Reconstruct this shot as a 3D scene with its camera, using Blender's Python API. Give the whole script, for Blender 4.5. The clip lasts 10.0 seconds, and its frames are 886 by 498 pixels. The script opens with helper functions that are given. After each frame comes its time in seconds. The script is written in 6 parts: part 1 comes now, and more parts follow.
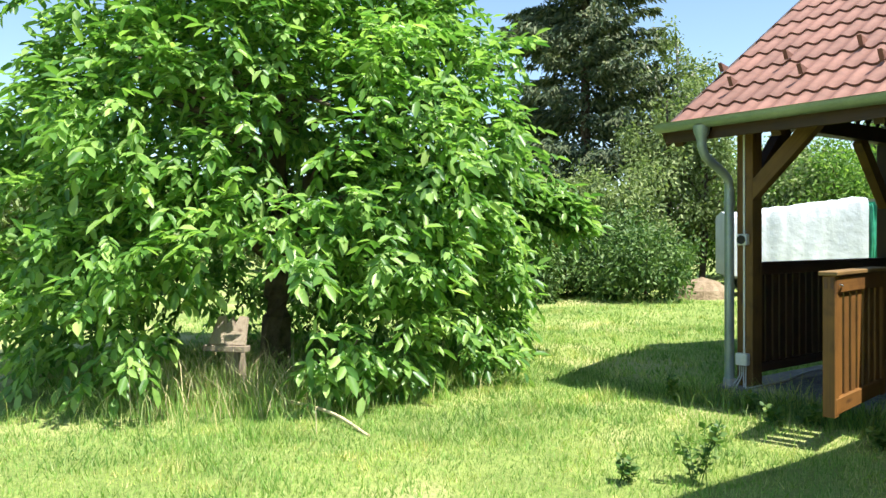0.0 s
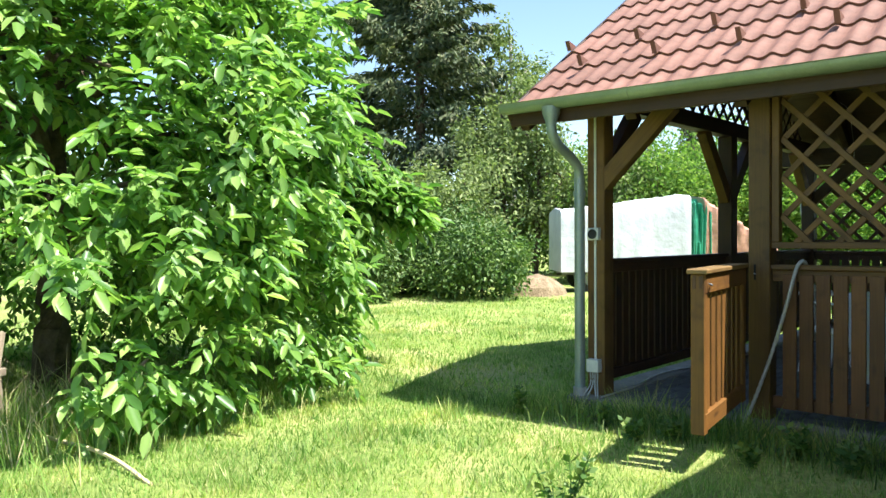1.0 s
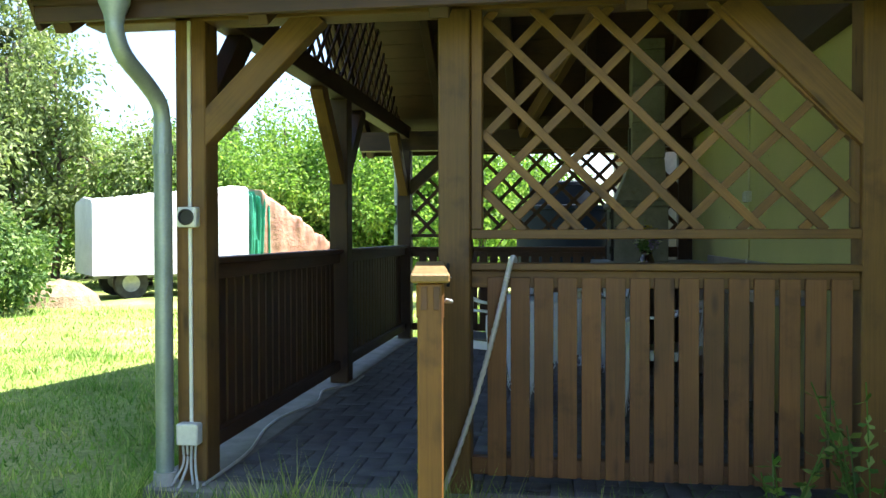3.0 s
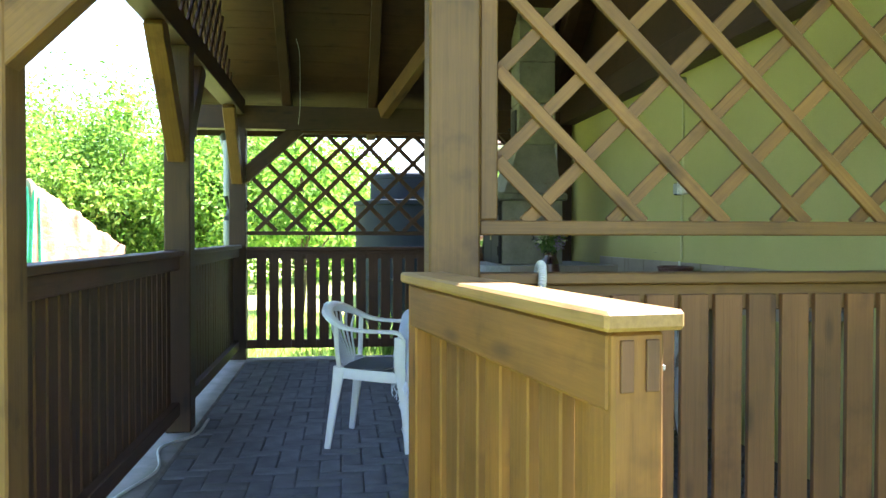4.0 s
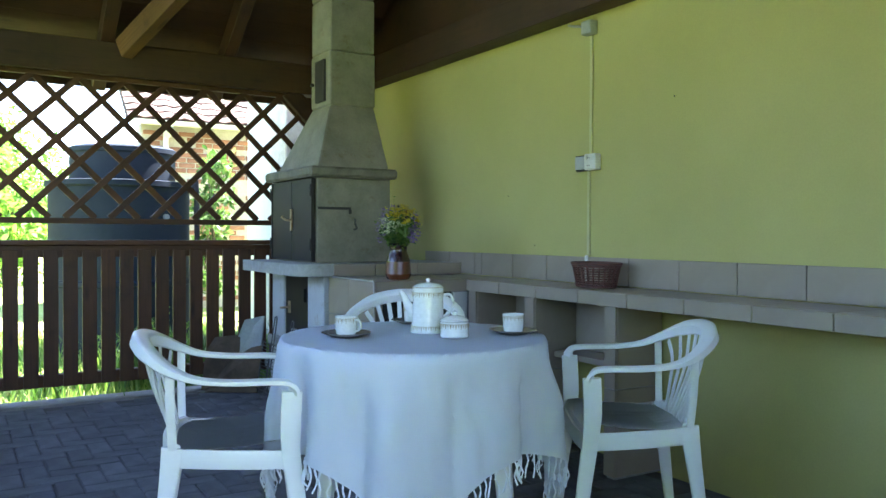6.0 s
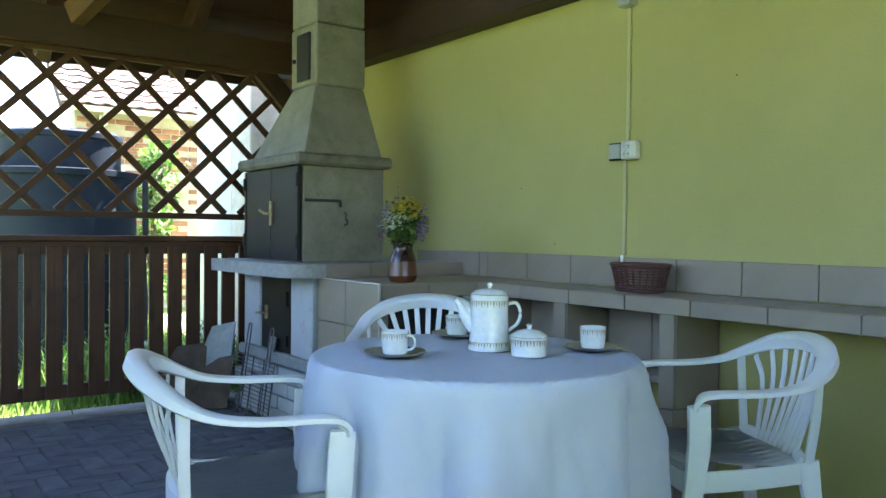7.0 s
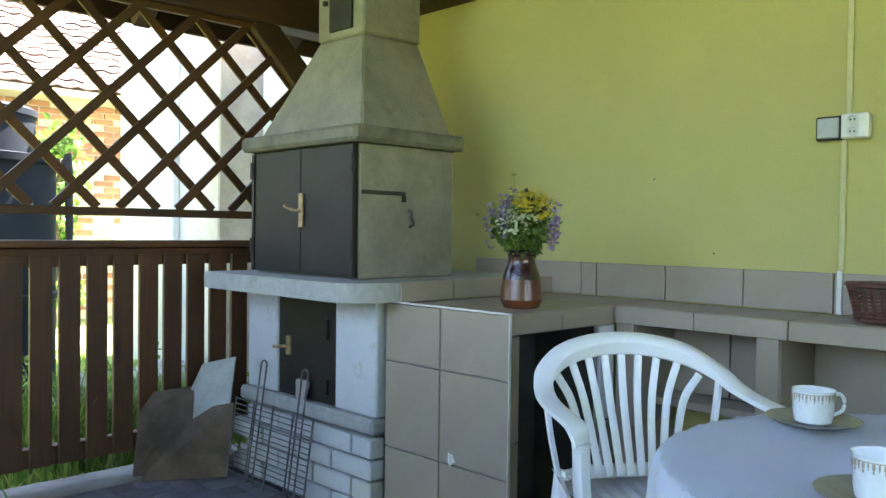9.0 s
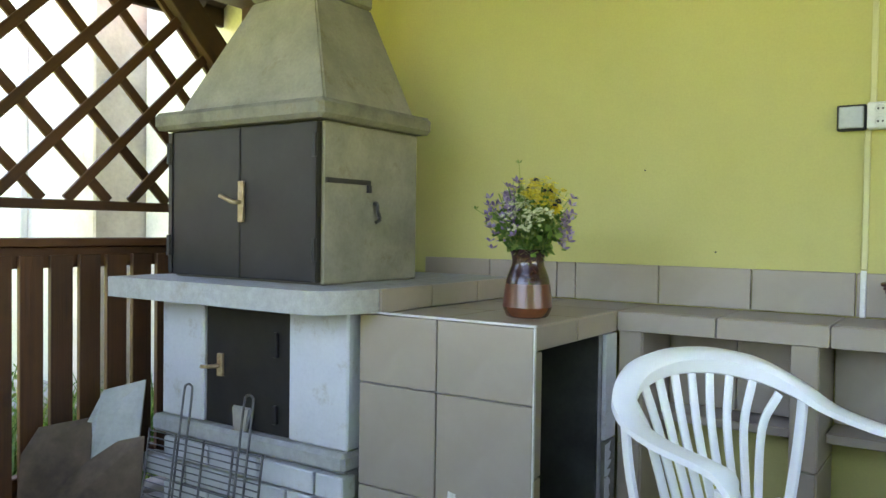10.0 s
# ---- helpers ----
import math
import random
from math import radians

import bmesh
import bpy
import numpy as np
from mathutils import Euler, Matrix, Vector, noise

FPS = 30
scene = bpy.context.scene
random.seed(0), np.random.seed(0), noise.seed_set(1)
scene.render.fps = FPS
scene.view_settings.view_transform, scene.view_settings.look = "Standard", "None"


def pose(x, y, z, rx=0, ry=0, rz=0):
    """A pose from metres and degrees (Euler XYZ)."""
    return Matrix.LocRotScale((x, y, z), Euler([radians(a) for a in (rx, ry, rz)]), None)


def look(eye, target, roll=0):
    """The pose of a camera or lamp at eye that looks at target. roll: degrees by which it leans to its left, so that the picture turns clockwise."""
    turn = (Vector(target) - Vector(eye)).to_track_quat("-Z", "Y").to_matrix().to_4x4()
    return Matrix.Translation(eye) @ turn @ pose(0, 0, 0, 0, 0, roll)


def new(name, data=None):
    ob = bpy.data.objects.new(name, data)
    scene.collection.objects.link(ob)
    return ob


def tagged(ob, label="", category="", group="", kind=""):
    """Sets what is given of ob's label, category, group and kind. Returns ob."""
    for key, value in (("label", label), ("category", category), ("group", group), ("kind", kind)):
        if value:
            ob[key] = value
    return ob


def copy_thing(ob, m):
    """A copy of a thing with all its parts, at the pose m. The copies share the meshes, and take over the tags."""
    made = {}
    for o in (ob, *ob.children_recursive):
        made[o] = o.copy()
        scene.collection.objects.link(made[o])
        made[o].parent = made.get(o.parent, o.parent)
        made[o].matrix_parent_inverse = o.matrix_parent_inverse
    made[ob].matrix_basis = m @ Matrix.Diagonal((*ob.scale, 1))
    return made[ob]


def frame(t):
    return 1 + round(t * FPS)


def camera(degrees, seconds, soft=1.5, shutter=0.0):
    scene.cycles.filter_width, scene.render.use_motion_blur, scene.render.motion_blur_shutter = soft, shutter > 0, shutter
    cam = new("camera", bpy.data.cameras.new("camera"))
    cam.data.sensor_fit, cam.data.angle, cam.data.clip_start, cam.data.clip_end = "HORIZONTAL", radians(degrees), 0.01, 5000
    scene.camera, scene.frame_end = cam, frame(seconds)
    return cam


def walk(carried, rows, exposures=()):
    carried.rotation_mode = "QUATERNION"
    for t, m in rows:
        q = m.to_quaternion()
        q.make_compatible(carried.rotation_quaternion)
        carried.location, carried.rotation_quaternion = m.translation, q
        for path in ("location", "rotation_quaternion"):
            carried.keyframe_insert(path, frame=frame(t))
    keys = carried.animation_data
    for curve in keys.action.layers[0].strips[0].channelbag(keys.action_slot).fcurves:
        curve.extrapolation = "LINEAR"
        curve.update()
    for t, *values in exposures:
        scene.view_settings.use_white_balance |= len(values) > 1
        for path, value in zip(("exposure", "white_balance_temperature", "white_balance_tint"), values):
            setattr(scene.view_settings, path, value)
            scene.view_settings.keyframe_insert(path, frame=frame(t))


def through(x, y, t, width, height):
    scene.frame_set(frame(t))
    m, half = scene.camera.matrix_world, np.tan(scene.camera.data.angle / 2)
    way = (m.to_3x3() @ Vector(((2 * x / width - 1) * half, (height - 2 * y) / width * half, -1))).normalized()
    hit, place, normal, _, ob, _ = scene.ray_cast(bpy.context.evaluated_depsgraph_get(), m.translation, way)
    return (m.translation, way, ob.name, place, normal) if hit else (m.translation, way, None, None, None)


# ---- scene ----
cam = camera(57.75, 10.0)
PATH = [
    (0, (3.746, -5.863, 1.186), (2.157, -4.648, 1.166), -0.28),
    (0.5, (3.404, -5.484, 1.191), (1.933, -4.130, 1.162), -0.64),
    (1, (3.089, -5.188, 1.167), (1.780, -3.676, 1.138), -0.29),
    (1.5, (2.764, -4.859, 1.144), (1.634, -3.209, 1.118), -0.15),
    (2, (2.444, -4.455, 1.127), (1.560, -2.661, 1.104), -0.11),
    (2.5, (2.094, -3.956, 1.117), (1.488, -2.050, 1.090), -0.12),
    (2.7, (1.946, -3.745, 1.112), (1.472, -1.802, 1.083), -0.20),
    (3.8, (1.092, -2.348, 1.086), (1.241, -0.354, 1.049), 0.26),
    (4, (0.975, -2.104, 1.087), (1.224, -0.120, 1.052), 0.08),
    (4.5, (0.752, -1.592, 1.070), (1.225, 0.351, 1.036), 0.33),
    (5, (0.612, -1.078, 1.039), (1.299, 0.800, 1.008), 0.21),
    (5.3, (0.567, -0.833, 1.036), (1.359, 1.003, 1.002), 0.09),
    (5.5, (0.533, -0.690, 1.032), (1.396, 1.114, 1.001), 0.32),
    (5.7, (0.485, -0.536, 1.031), (1.424, 1.229, 0.997), 0.23),
    (6.8, (0.398, 0.165, 1.007), (1.569, 1.786, 0.973), 0.75),
    (7, (0.390, 0.301, 1.014), (1.569, 1.917, 0.975), 0.62),
    (7.5, (0.394, 0.682, 1.041), (1.607, 2.272, 0.992), 0.60),
    (8, (0.403, 1.041, 1.049), (1.646, 2.607, 1.003), 0.56),
    (8.5, (0.392, 1.364, 1.045), (1.695, 2.880, 1.001), 0.67),
    (9, (0.402, 1.704, 1.036), (1.799, 3.134, 0.992), 0.72),
    (9.5, (0.403, 2.017, 1.033), (1.938, 3.299, 0.988), 0.79),
    (10, (0.416, 2.341, 1.035), (2.074, 3.458, 0.983), 0.80),
]
walk(cam, [(t, look(e, a, r)) for t, e, a, r in PATH],
     exposures=[(0, 1.2, 6250, 8), (1.0, 1.42, 6250, 8), (2.0, 1.65, 6250, 11), (2.7, 1.82, 6200, 13), (3.8, 3.32, 6200, 15), (4.5, 3.53, 6100, 16), (5.5, 3.76, 5900, 19), (7.0, 3.82, 5950, 19), (8.0, 3.97, 6200, 18), (9.0, 4.27, 6800, 20), (10.0, 4.55, 7600, 24)])

# ---- light ----
SUN = Vector((0.44, 0.083, 0.895)).normalized()
world = bpy.data.worlds.new("sky")
scene.world = world
world.use_nodes = True
wn = world.node_tree
sky = wn.nodes.new("ShaderNodeTexSky")
sky.sky_type = "NISHITA"
sky.sun_disc = False
sky.sun_elevation = math.asin(SUN.z)
sky.sun_rotation = math.atan2(SUN.x, SUN.y)
sky.air_density, sky.dust_density, sky.ozone_density = 1.0, 0.5, 1.0
wn.links.new(sky.outputs[0], wn.nodes["Background"].inputs[0])
wn.nodes["Background"].inputs[1].default_value = 0.105
sun_data = bpy.data.lights.new("sun", "SUN")
sun_data.energy, sun_data.angle, sun_data.color = 5.0, radians(0.53), (1.0, 0.95, 0.87)
sun = new("sun", sun_data)
sun.matrix_world = look((0, 0, 30), Vector((0, 0, 30)) - SUN)


# ---- materials ----
def shader(name):
    m = bpy.data.materials.new(name)
    m.use_nodes = True
    return m, m.node_tree.nodes, m.node_tree.links, m.node_tree.nodes["Principled BSDF"]


def ramp(nodes, stops):
    r = nodes.new("ShaderNodeValToRGB")
    while len(r.color_ramp.elements) < len(stops):
        r.color_ramp.elements.new(0.5)
    for e, (p, c) in zip(r.color_ramp.elements, stops):
        e.position, e.color = p, (*c, 1)
    return r


def noise_node(nodes, links, vec, scale, detail=4, rough=0.55):
    n = nodes.new("ShaderNodeTexNoise")
    n.inputs["Scale"].default_value, n.inputs["Detail"].default_value, n.inputs["Roughness"].default_value = scale, detail, rough
    if vec:
        links.new(vec, n.inputs["Vector"])
    return n


def bump(nodes, links, height, bsdf, strength, dist=0.01):
    b = nodes.new("ShaderNodeBump")
    b.inputs["Strength"].default_value, b.inputs["Distance"].default_value = strength, dist
    links.new(height, b.inputs["Height"])
    links.new(b.outputs[0], bsdf.inputs["Normal"])


def mixed(nodes, links, fac, a, b, kind="MIX"):
    m = nodes.new("ShaderNodeMix")
    m.data_type, m.blend_type = "RGBA", kind
    for v, i in ((fac, 0), (a, 6), (b, 7)):
        if isinstance(v, (int, float)):
            m.inputs[i].default_value = v
        elif isinstance(v, tuple):
            m.inputs[i].default_value = (*v, 1)
        else:
            links.new(v, m.inputs[i])
    return m.outputs[2]


def wood(name, dark, mid, light, rough=0.6, knots=True):
    """Stained timber: long grain along the local x axis, knots, worn patches."""
    m, n, l, p = shader(name)
    co, info = n.new("ShaderNodeTexCoord"), n.new("ShaderNodeObjectInfo")
    shift = n.new("ShaderNodeVectorMath")
    shift.operation = "MULTIPLY_ADD"
    shift.inputs[1].default_value = (1, 1, 1)
    comb = n.new("ShaderNodeCombineXYZ")
    mul = n.new("ShaderNodeMath")
    mul.operation = "MULTIPLY"
    mul.inputs[1].default_value = 37.0
    l.new(info.outputs["Random"], mul.inputs[0])
    for i in range(3):
        l.new(mul.outputs[0], comb.inputs[i])
    l.new(co.outputs["Object"], shift.inputs[0])
    l.new(comb.outputs[0], shift.inputs[2])
    mp = n.new("ShaderNodeMapping")
    mp.inputs["Scale"].default_value = (1.3, 42, 42)
    l.new(shift.outputs[0], mp.inputs["Vector"])
    grain = noise_node(n, l, mp.outputs[0], 2.2, 6, 0.65)
    r = ramp(n, [(0.12, dark), (0.5, mid), (0.9, light)])
    l.new(grain.outputs[0], r.inputs[0])
    hair = n.new("ShaderNodeMapping")
    hair.inputs["Scale"].default_value = (5, 260, 260)
    l.new(shift.outputs[0], hair.inputs["Vector"])
    fibre = noise_node(n, l, hair.outputs[0], 2.0, 3, 0.6)
    wear = noise_node(n, l, shift.outputs[0], 3.0, 3)
    wr = ramp(n, [(0.35, (0.72, 0.72, 0.72)), (0.7, (1.15, 1.12, 1.08))])
    l.new(wear.outputs[0], wr.inputs[0])
    col = mixed(n, l, 1.0, r.outputs[0], wr.outputs[0], "MULTIPLY")
    fb = ramp(n, [(0.3, (0.9, 0.9, 0.9)), (0.65, (1.04, 1.04, 1.04))])
    l.new(fibre.outputs[0], fb.inputs[0])
    col = mixed(n, l, 1.0, col, fb.outputs[0], "MULTIPLY")
    blot = noise_node(n, l, shift.outputs[0], 7.0, 4, 0.6)
    bl = ramp(n, [(0.56, (1, 1, 1)), (0.72, (0.55, 0.5, 0.46))])
    l.new(blot.outputs[0], bl.inputs[0])
    col = mixed(n, l, 0.8, col, bl.outputs[0], "MULTIPLY")
    tone = ramp(n, [(0.0, (0.82, 0.82, 0.82)), (1.0, (1.15, 1.13, 1.1))])
    l.new(info.outputs["Random"], tone.inputs[0])
    col = mixed(n, l, 1.0, col, tone.outputs[0], "MULTIPLY")
    if knots:
        mk = n.new("ShaderNodeMapping")
        mk.inputs["Scale"].default_value = (2.2, 8, 8)
        l.new(shift.outputs[0], mk.inputs["Vector"])
        v = n.new("ShaderNodeTexVoronoi")
        v.inputs["Scale"].default_value = 1.3
        l.new(mk.outputs[0], v.inputs["Vector"])
        kr = ramp(n, [(0.06, (0.3, 0.24, 0.2)), (0.2, (1, 1, 1))])
        l.new(v.outputs["Distance"], kr.inputs[0])
        col = mixed(n, l, 0.8, col, kr.outputs[0], "MULTIPLY")
    l.new(col, p.inputs["Base Color"])
    p.inputs["Roughness"].default_value = rough
    bump(n, l, grain.outputs[0], p, 0.35, 0.004)
    return m


def surface(name, a, b, scale=6, rough=0.7, metal=0.0, bump_scale=60, bump_amt=0.25, dist=0.004, c=None, vary=0.0, coat=0.0, space="Object", spec=0.5, speck=0.7, stain=0.0):
    """Two-tone mottled surface with fine relief; vary tints each piece by its random number."""
    m, n, l, p = shader(name)
    co = n.new("ShaderNodeTexCoord")
    big = noise_node(n, l, co.outputs[space], scale, 5, 0.6)
    stops = [(0.32, a), (0.68, b)] if c is None else [(0.3, a), (0.55, b), (0.78, c)]
    r = ramp(n, stops)
    l.new(big.outputs[0], r.inputs[0])
    col = r.outputs[0]
    fine = noise_node(n, l, co.outputs[space], bump_scale, 4, 0.6)
    fr = ramp(n, [(0.3, (0.88, 0.88, 0.88)), (0.7, (1.08, 1.08, 1.08))])
    l.new(fine.outputs[0], fr.inputs[0])
    col = mixed(n, l, speck, col, fr.outputs[0], "MULTIPLY")
    if stain:
        dirt = noise_node(n, l, co.outputs[space], 9, 8, 0.75)
        dr = ramp(n, [(0.56, (1, 1, 1)), (0.68, (0.72, 0.62, 0.48)), (0.78, (0.38, 0.3, 0.22))])
        l.new(dirt.outputs[0], dr.inputs[0])
        col = mixed(n, l, stain, col, dr.outputs[0], "MULTIPLY")
    if vary:
        info = n.new("ShaderNodeObjectInfo")
        t = ramp(n, [(0, (1 - vary,) * 3), (1, (1 + vary,) * 3)])
        l.new(info.outputs["Random"], t.inputs[0])
        col = mixed(n, l, 1.0, col, t.outputs[0], "MULTIPLY")
    l.new(col, p.inputs["Base Color"])
    p.inputs["Roughness"].default_value, p.inputs["Metallic"].default_value = rough, metal
    p.inputs["Coat Weight"].default_value = coat
    p.inputs["Specular IOR Level"].default_value = spec
    if bump_amt:
        bump(n, l, fine.outputs[0], p, bump_amt, dist)
    return m


def foliage(name, dark, mid, light, rough=0.45, through=0.35, spec=0.4, dry=0.0):
    """Leaves tinted leaf by leaf, letting light through."""
    m, n, l, p = shader(name)
    g = n.new("ShaderNodeNewGeometry")
    r = ramp(n, [(0.0, dark), (0.5, mid), (1.0, light)])
    l.new(g.outputs["Random Per Island"], r.inputs[0])
    co = n.new("ShaderNodeTexCoord")
    big = noise_node(n, l, co.outputs["Object"], 0.9, 3)
    br = ramp(n, [(0.3, (0.75, 0.8, 0.75)), (0.7, (1.2, 1.15, 1.0))])
    l.new(big.outputs[0], br.inputs[0])
    col = mixed(n, l, 1.0, r.outputs[0], br.outputs[0], "MULTIPLY")
    if dry:
        pale = noise_node(n, l, co.outputs["Object"], 1.9, 5, 0.7)
        pr = ramp(n, [(0.5, (1, 1, 1)), (0.66, (1.9, 1.35, 1.6))])
        l.new(pale.outputs[0], pr.inputs[0])
        dk = noise_node(n, l, co.outputs["Object"], 3.3, 4, 0.6)
        dkr = ramp(n, [(0.32, (0.55, 0.68, 0.6)), (0.5, (1, 1, 1))])
        l.new(dk.outputs[0], dkr.inputs[0])
        col = mixed(n, l, dry, mixed(n, l, 1.0, col, dkr.outputs[0], "MULTIPLY"), pr.outputs[0], "MULTIPLY")
    l.new(col, p.inputs["Base Color"])
    p.inputs["Roughness"].default_value = rough
    p.inputs["Specular IOR Level"].default_value = spec
    t = n.new("ShaderNodeBsdfTranslucent")
    bright = mixed(n, l, 1.0, col, (1.4, 1.6, 0.85), "MULTIPLY")
    l.new(bright, t.inputs["Color"])
    mix = n.new("ShaderNodeMixShader")
    mix.inputs[0].default_value = through
    l.new(p.outputs[0], mix.inputs[1])
    l.new(t.outputs[0], mix.inputs[2])
    l.new(mix.outputs[0], n["Material Output"].inputs["Surface"])
    return m


M = {}
M["timber"] = wood("weathered olive timber", (0.0909, 0.0441, 0.00903), (0.157, 0.0813, 0.018), (0.207, 0.114, 0.0288))
# brown timber under the roof, with the shade there put into its tone
M["timber_roof"] = wood("shaded roof timber", (0.0266, 0.0105, 0.00334), (0.05, 0.0211, 0.0067), (0.0695, 0.0309, 0.011))
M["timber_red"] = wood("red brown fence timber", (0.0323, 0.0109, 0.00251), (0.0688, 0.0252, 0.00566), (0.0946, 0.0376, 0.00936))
M["timber_picket"] = wood("warm brown picket timber", (0.0901, 0.0379, 0.0102), (0.152, 0.0687, 0.0203), (0.192, 0.095, 0.0313))
M["timber_gold"] = wood("golden gate timber", (0.114, 0.0457, 0.0069), (0.189, 0.0838, 0.0144), (0.239, 0.113, 0.0224))
M["tenon"] = wood("dark end grain", (0.07, 0.03, 0.012), (0.13, 0.058, 0.024), (0.17, 0.085, 0.04))
# post timber raised in tone: the sun on the cap is put into the colour
M["timber_cap"] = wood("cap timber lightened for sun", (0.15, 0.085, 0.026), (0.25, 0.15, 0.052), (0.32, 0.205, 0.085))
M["old_wood"] = wood("grey weathered wood", (0.18, 0.14, 0.1), (0.36, 0.29, 0.22), (0.5, 0.42, 0.33), 0.85)
M["bark"] = surface("bark", (0.05, 0.035, 0.022), (0.15, 0.11, 0.075), 9, 0.9, bump_scale=25, bump_amt=0.8, dist=0.03)
M["birch_bark"] = surface("pale bark", (0.25, 0.22, 0.18), (0.6, 0.57, 0.5), 5, 0.8, bump_scale=20, bump_amt=0.5, dist=0.02)
M["tile_red"] = surface("red concrete roof tile", (0.123, 0.0558, 0.0394), (0.221, 0.105, 0.0754), 5, 0.75, bump_scale=90, bump_amt=0.3, dist=0.003, c=(0.279, 0.156, 0.123), vary=0.15)
M["tile_old"] = surface("old clay roof tile", (0.0738, 0.0414, 0.0272), (0.115, 0.0737, 0.0512), 6, 0.85, bump_scale=60, bump_amt=0.3, vary=0.2)
M["zinc"] = surface("painted zinc gutter", (0.2, 0.25, 0.19), (0.29, 0.34, 0.26), 3, 0.4, 0.35, 80, 0.08, 0.001)
M["pipe"] = surface("grey zinc downpipe", (0.22, 0.27, 0.27), (0.33, 0.38, 0.38), 3, 0.42, 0.4, 80, 0.08, 0.001)
M["paver"] = surface("grey concrete paver", (0.0935, 0.0952, 0.101), (0.146, 0.149, 0.156), 9, 0.8, bump_scale=70, bump_amt=0.25, dist=0.002, vary=0.2)
M["joint"] = surface("sandy joint", (0.072, 0.068, 0.064), (0.12, 0.116, 0.108), 20, 0.95)
M["concrete"] = surface("rough concrete", (0.3, 0.29, 0.26), (0.45, 0.43, 0.39), 5, 0.85, bump_scale=70, bump_amt=0.4, dist=0.004)
M["render_green"] = surface("lime green wall render", (0.424, 0.393, 0.135), (0.467, 0.432, 0.159), 1.6, 0.85, bump_scale=130, bump_amt=0.12, dist=0.002, speck=0.3)
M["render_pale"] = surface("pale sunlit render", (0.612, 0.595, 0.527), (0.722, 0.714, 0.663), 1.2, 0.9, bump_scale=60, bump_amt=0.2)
M["render_beige"] = surface("flaking beige plaster", (0.42, 0.36, 0.29), (0.6, 0.54, 0.45), 4, 0.9, bump_scale=45, bump_amt=0.4, c=(0.68, 0.63, 0.55))
M["brick"] = surface("old brick", (0.225, 0.09, 0.0525), (0.36, 0.18, 0.112), 4, 0.9, bump_scale=50, bump_amt=0.4, vary=0.22)
M["mortar"] = surface("crumbling mortar", (0.351, 0.296, 0.226), (0.53, 0.476, 0.39), 2.5, 0.95, bump_scale=30, bump_amt=0.6, dist=0.02)
M["bbq"] = surface("whitewashed grey concrete", (0.167, 0.163, 0.128), (0.222, 0.214, 0.171), 7, 0.85, bump_scale=90, bump_amt=0.4, dist=0.004, c=(0.248, 0.241, 0.198), stain=0.75)
M["bbq_white"] = surface("bluish whitewash", (0.423, 0.436, 0.432), (0.504, 0.517, 0.513), 3, 0.85, bump_scale=80, bump_amt=0.25, dist=0.003, speck=0.35, stain=0.7)
M["bbq_slab"] = surface("speckled concrete slab", (0.264, 0.268, 0.246), (0.34, 0.344, 0.319), 30, 0.8, bump_scale=220, bump_amt=0.25, dist=0.002, stain=0.6)
M["bbq_lip"] = surface("sooty and mossy stained concrete", (0.0884, 0.085, 0.068), (0.163, 0.16, 0.126), 9, 0.9, bump_scale=90, bump_amt=0.5, dist=0.004, c=(0.231, 0.224, 0.184), stain=0.8)
M["chip"] = surface("chalky broken tile", (0.6, 0.58, 0.52), (0.75, 0.73, 0.68), 60, 0.95)
# near-black lining tone: soot plus the shade of the recess put into the colour
M["soot_shade"] = surface("sooty shaded niche", (0.014, 0.015, 0.013), (0.048, 0.05, 0.043), 5, 0.9, stain=0.6)
M["iron"] = surface("dark painted sheet steel", (0.00768, 0.00704, 0.00768), (0.0166, 0.0154, 0.016), 6, 0.5, 0.1, 60, 0.12, 0.001, spec=0.35)
M["rust"] = surface("worn brass latch", (0.25, 0.17, 0.09), (0.42, 0.33, 0.2), 30, 0.5, 0.6)
M["wire"] = surface("greyish steel wire", (0.06, 0.06, 0.06), (0.18, 0.18, 0.18), 20, 0.45, 0.7)
M["ceramic"] = surface("grey beige wall tile", (0.278, 0.23, 0.179), (0.314, 0.263, 0.208), 4, 0.38, bump_scale=40, bump_amt=0.03, dist=0.001, vary=0.05, speck=0.2)
M["grout"] = surface("grey grout", (0.22, 0.22, 0.22), (0.3, 0.3, 0.3), 20, 0.9)
M["trim_white"] = surface("pale edge trim", (0.55, 0.54, 0.5), (0.68, 0.67, 0.63), 8, 0.5)
M["plastic"] = surface("white garden plastic", (0.82, 0.83, 0.82), (0.85, 0.86, 0.85), 2, 0.32, bump_amt=0, speck=0.1)
M["cloth"] = surface("white woven cotton", (0.85, 0.89, 0.96), (0.9, 0.93, 0.98), 2, 0.9, bump_scale=420, bump_amt=0.12, dist=0.001, spec=0.2, speck=0.15)
M["porcelain"] = surface("white porcelain", (0.78, 0.8, 0.8), (0.83, 0.85, 0.85), 3, 0.12, bump_amt=0, coat=0.5)
M["gilt"] = surface("gilded band", (0.3, 0.25, 0.16), (0.5, 0.43, 0.3), 60, 0.35, 0.3, bump_amt=0)
M["saucer"] = surface("grey brown glazed saucer", (0.2, 0.19, 0.17), (0.3, 0.29, 0.27), 6, 0.2, bump_amt=0)
M["glaze_dark"] = surface("dark brown glaze", (0.018, 0.008, 0.006), (0.035, 0.013, 0.01), 6, 0.25, bump_amt=0, coat=0.3)
M["glaze_foot"] = surface("orange brown glaze", (0.105, 0.03, 0.0105), (0.15, 0.0465, 0.0165), 8, 0.25, bump_amt=0, coat=0.5)
